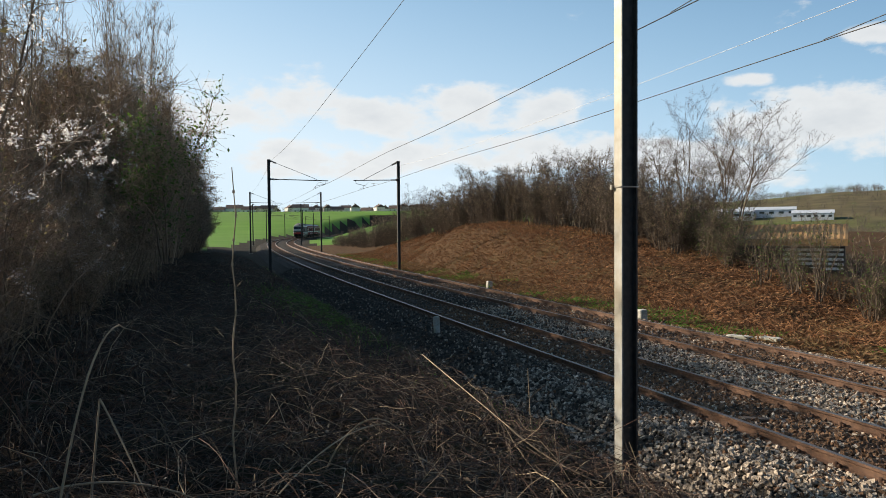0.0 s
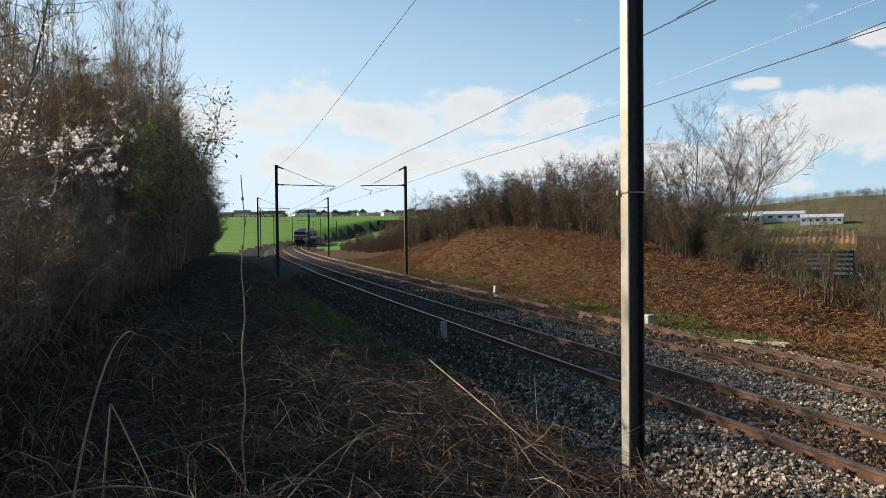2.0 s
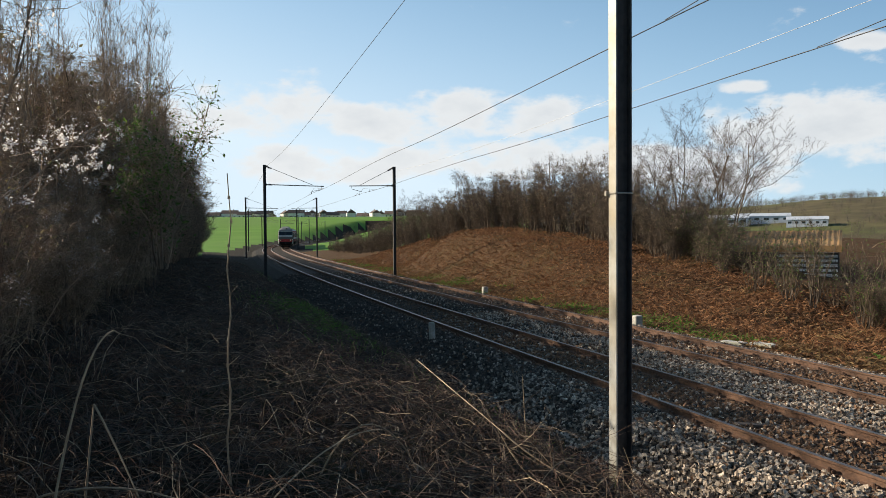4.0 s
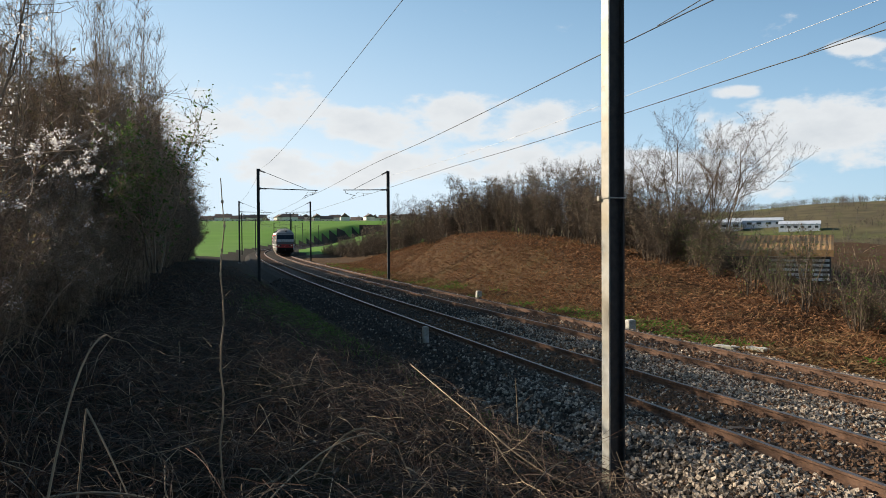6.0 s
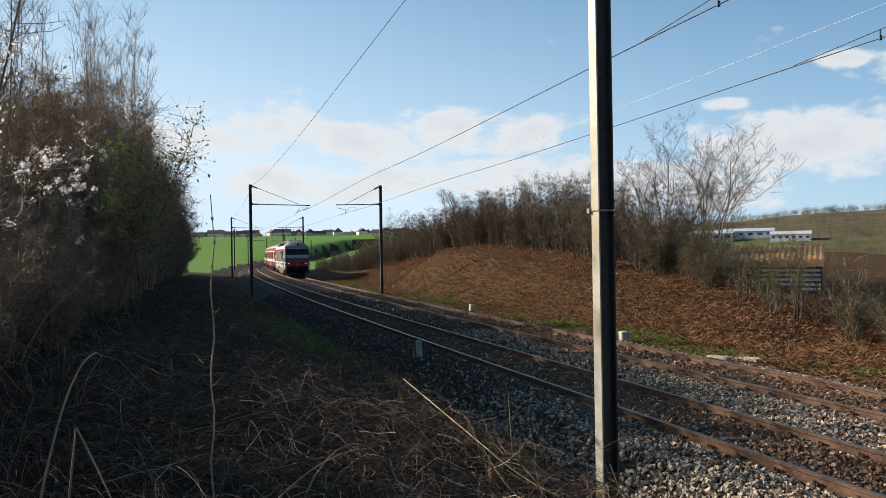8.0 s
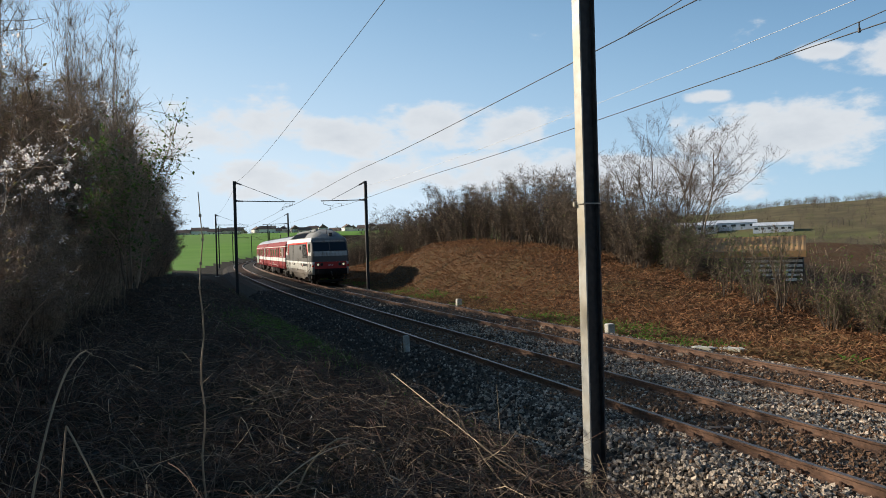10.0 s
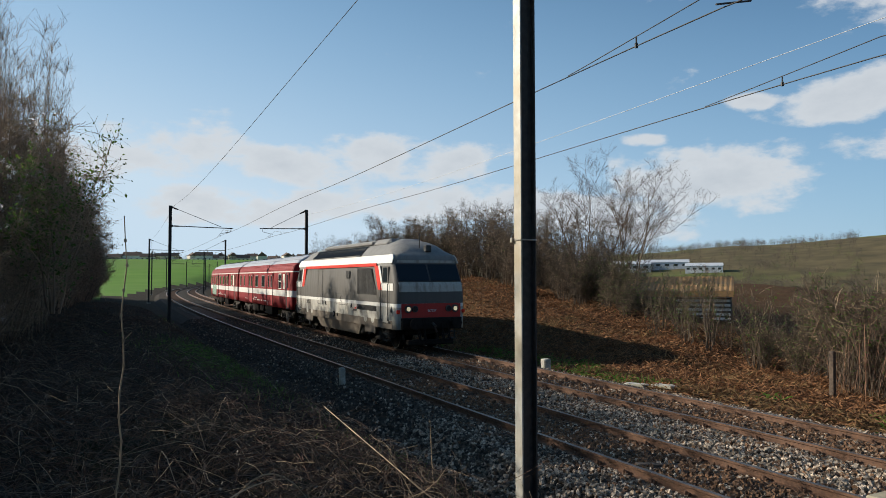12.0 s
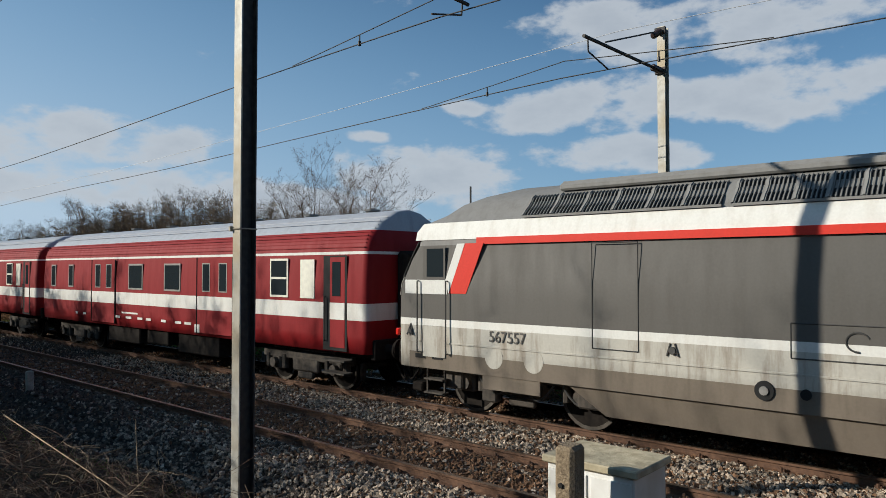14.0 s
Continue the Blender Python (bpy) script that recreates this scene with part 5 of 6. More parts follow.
def build_bank_plants():
    rng = random.Random(77)
    lab = "leafless brown shrub on top of the bank"
    src = [grow_shrub(101 + k, 4.6, 1.9, 12, 1700, 25, M_LEAF, "bank_shrub", lab, set_on(52 + 3 * k, -16.5), "bank shrubs", upright=0.4, fine=0.0048, bark=M_BARK) for k in range(3)]
    line = [(-14, -10.9), (0, -11.0), (12, -11.6), (20, -12.9), (30, -14.6), (40, -16.0), (75, -15.0), (100, -12.6), (135, -10.5)]
    s = 30.0
    while s < 132:
        face = lerp(s, line)
        tall = lerp(s, [(24, 0.85), (36, 1.05), (52, 1.12), (66, 1.12), (80, 1.0), (96, 0.85), (110, 0.66), (132, 0.42)])
        for d, low in ((0, 1), (-2.2, 1), (-1.0, 0.55), (-3.6, 0.7)):
            put_copy(src[rng.randrange(3)], s + rng.uniform(-0.8, 0.8), face + d + rng.uniform(-0.5, 0.5), rng.uniform(0, 360), low * tall * rng.uniform(0.8, 1.12))
        s += 1.7 if s < 70 else 2.2
    # hedge towards the road side, lower and greener
    gsrc = [grow_shrub(111 + k, 2.9, 1.3, 13, 1300, 260, M_LEAF, "thicket_shrub", "tangled leafless thicket shrub with green shoots", set_on(6.5 + 2.2 * k, -13.2), "thicket shrubs", upright=0.35, fine=0.0045, bark=M_BARK) for k in range(3)]
    thin = [grow_shrub(116 + k, 3.3, 0.8, 9, 170, 70, M_LEAF, "thicket_shrub", "thin upright leafless thicket shrub", set_on(17.5 + 2 * k, -13.2), "thicket shrubs", upright=1.3, fine=0.0045, bark=M_BARK) for k in range(2)]
    s = -16.0
    while s < 30:
        face = lerp(s, line)
        for d in ((-0.6, -2.3) if s < 11 else () if 17.2 < s < 26 else (-0.7, -1.6)):
            put_copy(gsrc[rng.randrange(3)], s + rng.uniform(-0.4, 0.4), face + d + rng.uniform(-0.3, 0.3), rng.uniform(0, 360), rng.uniform(0.85, 1.1) * lerp(s, [(-16, 1.35), (12, 1.35), (14.0, 1.15), (16.0, 0.62), (17.5, 0.52), (21.5, 0.52), (23.5, 0.8), (26, 0.95), (30, 0.95)]))
        if 14 < s < 25:
            for _ in range(2 if s < 22 else 3):
                put_copy(thin[rng.randrange(2)], s + rng.uniform(-0.8, 0.8), face + rng.uniform(-1.8, -0.3), rng.uniform(0, 360), rng.uniform(0.75, 1.1))
        s += 1.35 if s < 12 else 1.6
    # airy trees behind the thicket
    tlab = "airy leafless tree with reddish buds behind the thicket"
    t1 = grow_tree(131, 8.9, set_on(33.5, -18.0), tlab)
    t2 = grow_tree(132, 7.6, set_on(29.5, -17.5), tlab, trunks=4)
    for src2, s, off, sc in ((t1, 31.6, -18.8, 0.8), (t1, 46.5, -19.0, 0.66), (t2, 43.6, -18.0, 0.72), (t2, 82.0, -15.6, 0.85), (t1, 85.0, -15.0, 0.7)):
        put_copy(src2, s, off, rng.uniform(0, 360), sc)
    # scrub on the slope behind
    for k in range(46):
        q = ray_spot(rng.uniform(-64, -13), rng.uniform(62, 210))
        s, off = plan(q.x, q.y)
        put_copy(src[k % 3], s, off, k * 50, rng.uniform(0.6, 1.15))
    # arching bramble heap at the thicket's foot
    sp = Soup()
    for k in range(1500):
        s = rng.uniform(-14, 13)
        off = lerp(s, line) + rng.uniform(-0.9, 0.9)
        p = at(s, off)
        p.z = land(p.x, p.y)
        a = rng.random() * 6.28
        R, h = rng.uniform(0.5, 1.5), rng.uniform(0.5, 2.4)
        pts = [p + Vector((math.cos(a) * R * u, math.sin(a) * R * u, h * math.sin(min(2.9, u * 3.0)) + rng.gauss(0, 0.03))) for u in (0, 0.15, 0.3, 0.45, 0.6, 0.8, 1.0)]
        sp.path(pts, 0.010, 0.004, 0 if k % 3 else 1, 3)
    tagged(sp.done("bramble_heap", [M_BARK, M_TWIGRED]), "heap of arching dry brambles along the thicket", "brambles", kind="stuff")


build_bank_plants()


# darker stem and leaf copies, with the verge's shade put into their colour
M_VERGE = material("shade-darkened dead stem", (0.125, 0.085, 0.056), (0.055, 0.036, 0.023), 0.85, scale=5, island=0.6)
M_VERGERED = material("shade-darkened bramble stem", (0.105, 0.052, 0.031), (0.045, 0.024, 0.015), 0.85, scale=5, island=0.6)
M_DARKLEAF = material("shade-darkened fallen leaf", (0.045, 0.032, 0.016), (0.022, 0.016, 0.009), 0.6, scale=6, island=0.4)
M_BANKSTRAW = material("flattened bank straw", (0.25, 0.16, 0.07), (0.13, 0.078, 0.036), 0.9, scale=4, island=0.5, thin=0.25)


def build_ground_cover():
    rng = random.Random(301)
    # dead bracken and straw over the far bank
    sp = Soup()
    n = 0
    while n < 115000:
        s = -14 + 100 * rng.random() ** 1.6
        off = FAR_OFF - rng.uniform(2.7, 12.5)
        p = at(s, off)
        p.z = land(p.x, p.y) + 0.01
        g = noise.noise(p * 0.35)
        d = Vector((rng.gauss(0, 1), rng.gauss(0, 1), abs(rng.gauss(0.35, 0.35)))).normalized()
        L = rng.uniform(0.10, 0.36)
        w = d.cross(Vector((0, 0, 1)))
        w = (w.normalized() if w.length > 0.01 else Vector((1, 0, 0))) * rng.uniform(0.005, 0.015)
        k = len(sp.v)
        sp.v += [p - w, p + w, p + d * L * 0.6 + w * 0.7 + Vector((0, 0, 0.02)), p + d * L - Vector((0, 0, 0.02)), p + d * L * 0.6 - w * 0.7 + Vector((0, 0, 0.02))]
        sp.f.append((k, k + 1, k + 2, k + 3, k + 4))
        low = off > FAR_OFF - 4.6
        sp.mi.append(2 if low and g > 0.12 and rng.random() < 0.5 else 1 if (low and rng.random() < 0.6) or (g > 0.15 and rng.random() < 0.35) else 0)
        n += 1
    tagged(sp.done("bank_litter", [M_BRACKEN, M_BANKSTRAW, M_GRASS]), "dead bracken and straw lying over the bank", "dry plants", kind="stuff")

    # tangle of brambles in the shaded foreground
    sp = Soup()
    n = 0
    while n < 9500:
        s = 1.2 + 34 * rng.random() ** 2.0
        off = rng.uniform(3.2, 10.5)
        if off < 3.7 and s > 9 and rng.random() < 0.7:
            continue
        p = at(s, off)
        p.z = land(p.x, p.y)
        if p.xy.length < 2.6:
            continue
        a = rng.random() * 6.283
        R = rng.uniform(0.15, 0.95) if rng.random() < 0.8 else rng.uniform(0.8, 1.6)
        h = rng.uniform(0.03, 0.30) * (1.6 if off > 8.8 else 1) * (0.6 if off < 4.2 else 1)
        bend = rng.gauss(0, 0.5)
        pts = []
        for k in range(6):
            u = k / 5
            b = a + bend * u
            q = p + Vector((math.cos(b) * R * u, math.sin(b) * R * u, 0))
            q.z = land(q.x, q.y) + h * math.sin(math.pi * min(1, u * 1.05 + 0.02)) + rng.gauss(0, 0.012)
            pts.append(q)
        c = rng.random()
        r = rng.uniform(0.0016, 0.0050)
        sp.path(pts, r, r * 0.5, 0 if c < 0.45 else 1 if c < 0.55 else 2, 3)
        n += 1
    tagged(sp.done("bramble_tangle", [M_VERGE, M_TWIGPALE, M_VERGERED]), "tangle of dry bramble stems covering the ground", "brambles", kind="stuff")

    # heap of snapped stems lying over it
    sp = Soup()
    n = 0
    while n < 5200:
        s = 2.2 + 17 * rng.random() ** 1.5
        off = rng.uniform(3.6, 9.2)
        p = at(s, off)
        if p.xy.length < 3.2:
            continue
        p.z = land(p.x, p.y) + rng.uniform(0.05, 0.34) * (0.5 if off < 4.3 else 1)
        a = rng.random() * 6.283
        d = Vector((math.cos(a), math.sin(a), rng.gauss(0, 0.35)))
        pts = wander(rng, p, d, rng.uniform(0.12, 0.7), 4, 0.16, -0.03)
        for q in pts:
            q.z = max(q.z, land(q.x, q.y) + 0.01)
        r = rng.uniform(0.0012, 0.0036)
        c = rng.random()
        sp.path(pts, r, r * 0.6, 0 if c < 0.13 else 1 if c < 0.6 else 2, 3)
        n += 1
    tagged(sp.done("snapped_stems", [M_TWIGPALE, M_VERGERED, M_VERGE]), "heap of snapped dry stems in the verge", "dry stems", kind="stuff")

    # grass: dry everywhere, fresh in patches by the ditch
    sp = Soup()
    n = 0
    while n < 17000:
        s = 2 + 60 * rng.random() ** 1.7
        off = rng.uniform(3.0, 9.5)
        p = at(s, off)
        p.z = land(p.x, p.y) - 0.01
        if p.xy.length < 2.4:
            continue
        ps, po = s - 19.5, off - 5.1
        patch = math.exp(-(ps / 3.5) ** 2 - (po / 1.0) ** 2) + 0.45 * math.exp(-((off - 3.6) / 0.45) ** 2) * (1 if 8 < s < 18 else 0.3)
        green = rng.random() < patch * 1.3
        if not green and rng.random() < 0.55:
            continue
        L = rng.uniform(0.07, 0.24) * (1.2 if green else 1)
        d = Vector((rng.gauss(0, 0.5), rng.gauss(0, 0.5), 1 if green else rng.uniform(0.2, 1))).normalized()
        w = Vector((rng.gauss(0, 1), rng.gauss(0, 1), 0)).normalized() * rng.uniform(0.003, 0.007)
        tip = p + d * L
        k = len(sp.v)
        sp.v += [p - w, p + w, p + d * L * 0.55 + w * 0.8, tip + Vector((d.x, d.y, -0.2)) * L * 0.3, p + d * L * 0.55 - w * 0.8]
        sp.f.append((k, k + 1, k + 2, k + 3, k + 4))
        sp.mi.append(0 if green else 1)
        n += 1
    for k in range(5200):
        s, off = rng.gauss(17.6, 2.4), rng.gauss(5.05, 0.62)
        p = at(s, off)
        p.z = land(p.x, p.y) - 0.01
        L = rng.uniform(0.10, 0.26)
        d = Vector((rng.gauss(0, 0.3), rng.gauss(0, 0.3), 1)).normalized()
        w = Vector((rng.gauss(0, 1), rng.gauss(0, 1), 0)).normalized() * rng.uniform(0.004, 0.008)
        q = len(sp.v)
        sp.v += [p - w, p + w, p + d * L * 0.55 + w * 0.8, p + d * L + Vector((d.x, d.y, -0.1)) * L * 0.4, p + d * L * 0.55 - w * 0.8]
        sp.f.append((q, q + 1, q + 2, q + 3, q + 4))
        sp.mi.append(0)
    tagged(sp.done("verge_grass", [M_GRASS, M_VERGE]), "dry and fresh grass blades on the verge", "grass", kind="stuff")
    sp = Soup()
    for k in range(9000):
        s = 1.2 + 26 * rng.random() ** 1.8
        off = rng.uniform(3.4, 10.5)
        p = at(s, off)
        if p.xy.length < 2.2:
            continue
        p.z = land(p.x, p.y) + rng.uniform(0.0, 0.14)
        sp.leaf(p, rng.uniform(0.015, 0.045), rng, 0 if rng.random() < 0.75 else 1)
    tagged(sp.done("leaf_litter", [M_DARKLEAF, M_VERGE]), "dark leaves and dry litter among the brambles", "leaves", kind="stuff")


build_ground_cover()


def build_single_stems():
    rng = random.Random(9)

    def stem(name, pts, r0, r1, mat, label, knots=True):
        sp = Soup()
        sp.path(pts, r0, r1, 0, 6)
        if knots:
            for k in range(1, len(pts) - 1):
                sp.stick(pts[k] - Vector((0, 0, r0)), pts[k] + Vector((0, 0, r0 * 1.5)), r0 * 1.35, r0 * 1.2, 0, 6)
                if k % 3 == 0:
                    sp.stick(pts[k], pts[k] + Vector((rng.gauss(0, 0.04), rng.gauss(0, 0.04), 0.05)), 0.002, 0.001)
        tagged(sp.done(name, mat), label, "dry stem")

    # tall upright stalk
    b = ray_spot(17.15, 4.4)
    z0 = land(b.x, b.y)
    stem("tall_stalk", [Vector((b.x + 0.012 * math.sin(k * 1.7) + 0.002 * k, b.y, z0 + (3.18 - z0) * k / 14)) for k in range(15)], 0.007, 0.003, M_TWIGPALE, "tall dry stalk standing among the brambles")
    # bowed cane
    def arc(p, q, bow, n=12):
        p, q = Vector(p), Vector(q)
        return [p.lerp(q, k / n) + Vector((0, 0, bow * math.sin(math.pi * k / n) ** 0.8)) for k in range(n + 1)]

    a, c = ray_spot(30.2, 3.7), ray_spot(24.8, 4.0)
    a.z, c.z = land(a.x, a.y), 2.30
    stem("bowed_cane", arc(a, c, 0.34), 0.007, 0.004, M_TWIGPALE, "bowed pale cane with a drooping tip", False)
    # fallen pale branches
    for (az0, d0, z_0), (az1, d1, z_1), bow, r in (((2.0, 9.2, 0.42), (-5.0, 6.0, 0.30), 0.0, 0.0065), ((-5.0, 6.0, 0.30), (-12.6, 5.6, 0.05), -0.06, 0.008), ((10.0, 4.6, 0.12), (2.4, 4.7, 0.15), 0.30, 0.007), ((2.4, 4.7, 0.15), (0.0, 4.4, 0.10), 0.02, 0.006),
                                                     ((31, 4.0, 0.25), (20, 3.9, 0.20), 0.08, 0.007), ((14.0, 4.0, 0.15), (5.0, 5.0, 0.3), 0.1, 0.006), ((27.5, 4.1, 0.05), (26.6, 4.3, 0.65), 0.0, 0.008), ((26.6, 4.3, 0.65), (23.5, 4.0, 0.2), 0.02, 0.006), ((20.5, 3.8, 0.1), (17.5, 3.8, 0.0), 0.05, 0.010),
                                                     ((-6.9, 7.6, 0.0), (-6.6, 7.6, 0.75), 0.0, 0.006), ((-16.6, 7.7, -0.05), (-14.6, 7.9, 0.65), 0.02, 0.006)):
        p, q = ray_spot(az0, d0), ray_spot(az1, d1)
        p.z, q.z = land(p.x, p.y) + z_0, land(q.x, q.y) + z_1
        stem("fallen_branch", arc(p, q, bow, 9), r, r * 0.6, M_TWIGPALE, "pale dead branch lying in the brambles", False)


build_single_stems()


def build_blossom_sprays():
    """Flowering twigs that hang out of the hedge."""
    rng = random.Random(640)
    for k in range(42):
        s = rng.uniform(6.5, 21.0)
        p = at(s, lerp(s, HEDGE) + rng.uniform(-0.1, 0.4) + (0.5 if s > 15 else 0), rng.uniform(3.1, 3.7 + max(0, s - 9) * 0.28))
        e = empty("blossom_spray", Matrix.Translation(p))
        tagged(e, "flowering twig with clusters of white blossom in the hedge", "blossom", "blossom sprays")
        tw, bl = Soup(), Soup()
        d = (at(s, 0) - at(s, 6)).normalized() * 0.3 + Vector((rng.gauss(0, 0.5), rng.gauss(0, 0.5), rng.uniform(-0.4, 0.6)))
        pts = wander(rng, Vector((0, 0, 0)) - d * 0.6, d, rng.uniform(0.7, 1.2), 7, 0.12)
        tw.path(pts, 0.006, 0.003, 0, 4)
        for q in pts[3:]:
            if rng.random() < 0.42:
                c = q + Vector((rng.gauss(0, 0.03), rng.gauss(0, 0.03), rng.gauss(0, 0.03)))
                for _ in range(rng.choice((14, 26, 44))):
                    bl.leaf(c + Vector((rng.gauss(0, 1), rng.gauss(0, 1), rng.gauss(0, 1))) * 0.024, rng.uniform(0.012, 0.022), rng)
        tw.done("twig", M_TWIG, e)
        if bl.v:
            bl.done("blossom", M_BLOSSOM, e)


build_blossom_sprays()


# ---- beyond the line ----
M_RENDER = material("pale house render", (0.66, 0.62, 0.55), (0.58, 0.53, 0.46), 0.9, scale=0.8, island=0.2)
M_TILE = material("brown roof tile", (0.16, 0.10, 0.075), (0.10, 0.07, 0.06), 0.9, scale=1.2, island=0.3)
M_PANE = material("dark house window", (0.03, 0.035, 0.04), None, 0.15)
M_RUST = material("rust-brown corrugated roof", (0.46, 0.23, 0.07), (0.30, 0.14, 0.05), 0.85, scale=1.6, c3=(0.20, 0.14, 0.07))
M_BOARD = material("white-painted weathered board", (0.80, 0.78, 0.72), (0.64, 0.61, 0.55), 0.85, scale=5, stretch=(1, 1, 5))
M_DARKWALL = material("dark timber wall", (0.06, 0.05, 0.04), (0.035, 0.03, 0.025), 0.9, scale=3)
M_ROOFGREY = material("pale grey sheet roof", (0.50, 0.52, 0.56), (0.40, 0.42, 0.46), 0.5, scale=0.4)
M_GREENROOF = material("green sheet roof", (0.10, 0.22, 0.17), (0.07, 0.15, 0.12), 0.5, scale=1)
M_BRICK = material("brown brick wall", (0.24, 0.15, 0.10), (0.15, 0.09, 0.065), 0.9, scale=4, bump=0.3)
M_FARTWIG = material("far brown woodland", (0.115, 0.09, 0.07), (0.07, 0.058, 0.045), 0.9, scale=0.4, island=0.4)
M_FARGREEN = material("far budding trees", (0.13, 0.15, 0.055), (0.09, 0.10, 0.04), 0.9, scale=0.4, island=0.4)


def build_house(L, W, h, roof, label):
    """A gabled house on its own origin."""
    ho = empty("house")
    tagged(ho, label, "house", "village houses")
    bm = bmesh.new()
    box(bm, -L / 2, L / 2, -W / 2, W / 2, -1.5, h)
    part("wall", bm, M_RENDER, ho)
    bm = bmesh.new()
    e = 0.4
    a = [bm.verts.new(p) for p in ((-L / 2 - e, -W / 2 - e, h - 0.1), (L / 2 + e, -W / 2 - e, h - 0.1), (L / 2 + e, W / 2 + e, h - 0.1), (-L / 2 - e, W / 2 + e, h - 0.1), (-L / 2 - e, 0, h + roof), (L / 2 + e, 0, h + roof))]
    for f in ((0, 1, 5, 4), (2, 3, 4, 5), (0, 4, 3), (1, 2, 5), (3, 2, 1, 0)):
        bm.faces.new([a[i] for i in f])
    part("roof", bm, M_TILE, ho)
    bm = bmesh.new()
    box(bm, L * 0.2, L * 0.2 + 0.7, -0.35, 0.35, h + roof * 0.6, h + roof + 0.7)
    part("chimney", bm, M_BRICK, ho)
    for k in range(3):
        x = -L / 2 + L * (k + 0.5) / 3
        for y in (-W / 2 - 0.03, W / 2 + 0.03):
            bm = bmesh.new()
            box(bm, x - 0.55, x + 0.55, y - 0.05, y + 0.05, 0.9, 2.2)
            part("window", bm, M_PANE, ho)
    return ho


def build_village():
    rng = random.Random(404)
    src = [build_house(11, 8, 3.0, 3.0, "pale rendered house with a brown tiled roof"), build_house(14, 8, 4.6, 3.2, "long pale house with a dark roof"), build_house(9, 8, 5.0, 2.6, "tall pale house on the field's edge")]
    k = 0
    for az in [1.5 + i * 0.78 for i in range(25)]:
        r = 655 + rng.uniform(-25, 40)
        p = ray_spot(az + rng.uniform(-0.2, 0.2), r)
        m = pose(p.x, p.y, land(p.x, p.y) - 0.3, 0, 0, az + rng.choice((0, 90)) + rng.uniform(-20, 20))
        if k < 3:
            src[k].matrix_world = m
        else:
            copy_thing(src[k % 3], m)
        k += 1


build_village()


def far_trees(name, label, spots, mats, seed):
    """Twiggy crowns, too far to pick apart."""
    rng = random.Random(seed)
    sp = Soup()
    for x, y, h in spots:
        z = land(x, y)
        p = Vector((x, y, z))
        sp.stick(p, p + Vector((0, 0, h * 0.5)), h * 0.03, h * 0.015, 0)
        mi = 0 if rng.random() < 0.75 else 1
        for k in range(150):
            a, u = rng.random() * 6.28, rng.random() ** 0.6
            q = p + Vector((math.cos(a) * h * 0.38 * u, math.sin(a) * h * 0.38 * u, h * (0.25 + 0.7 * rng.random() * (1.1 - u * 0.6))))
            sp.leaf(q, h * rng.uniform(0.012, 0.045), rng, mi)
    tagged(sp.done(name, mats), label, "trees", kind="stuff")


def build_far_trees():
    rng = random.Random(505)
    spots = []
    for k in range(150):
        az = rng.uniform(-2, 22)
        p = ray_spot(az, rng.uniform(625, 720))
        spots.append((p.x, p.y, rng.uniform(3.5, 8.5)))
    for k in range(16):
        p = ray_spot(rng.uniform(2.5, 7.5), rng.uniform(240, 420))
        spots.append((p.x, p.y, rng.uniform(2, 4)))
    far_trees("village_trees", "bare trees and hedges between distant houses", spots, [M_FARTWIG, M_FARGREEN], 1)
    spots = []
    for k in range(1900):
        az = rng.uniform(-70, -8)
        r = 300 + 660 * rng.random()
        if az < -38 and r > 520:
            continue
        p = ray_spot(az, r)
        spots.append((p.x, p.y, rng.uniform(4, 10)))
    for k in range(240):
        az = rng.uniform(-38, -8)
        p = ray_spot(az, rng.uniform(880, 1000))
        spots.append((p.x, p.y, rng.uniform(6, 12)))
    far_trees("valley_trees", "brown leafless woods on the far valley side", spots, [M_FARTWIG, M_FARGREEN], 2)


build_far_trees()


def turned_box(name, mat, parent, x0, x1, y0, y1, z0, z1, label=""):
    bm = bmesh.new()
    box(bm, x0, x1, y0, y1, z0, z1)
    return part(name, bm, mat, parent, label)


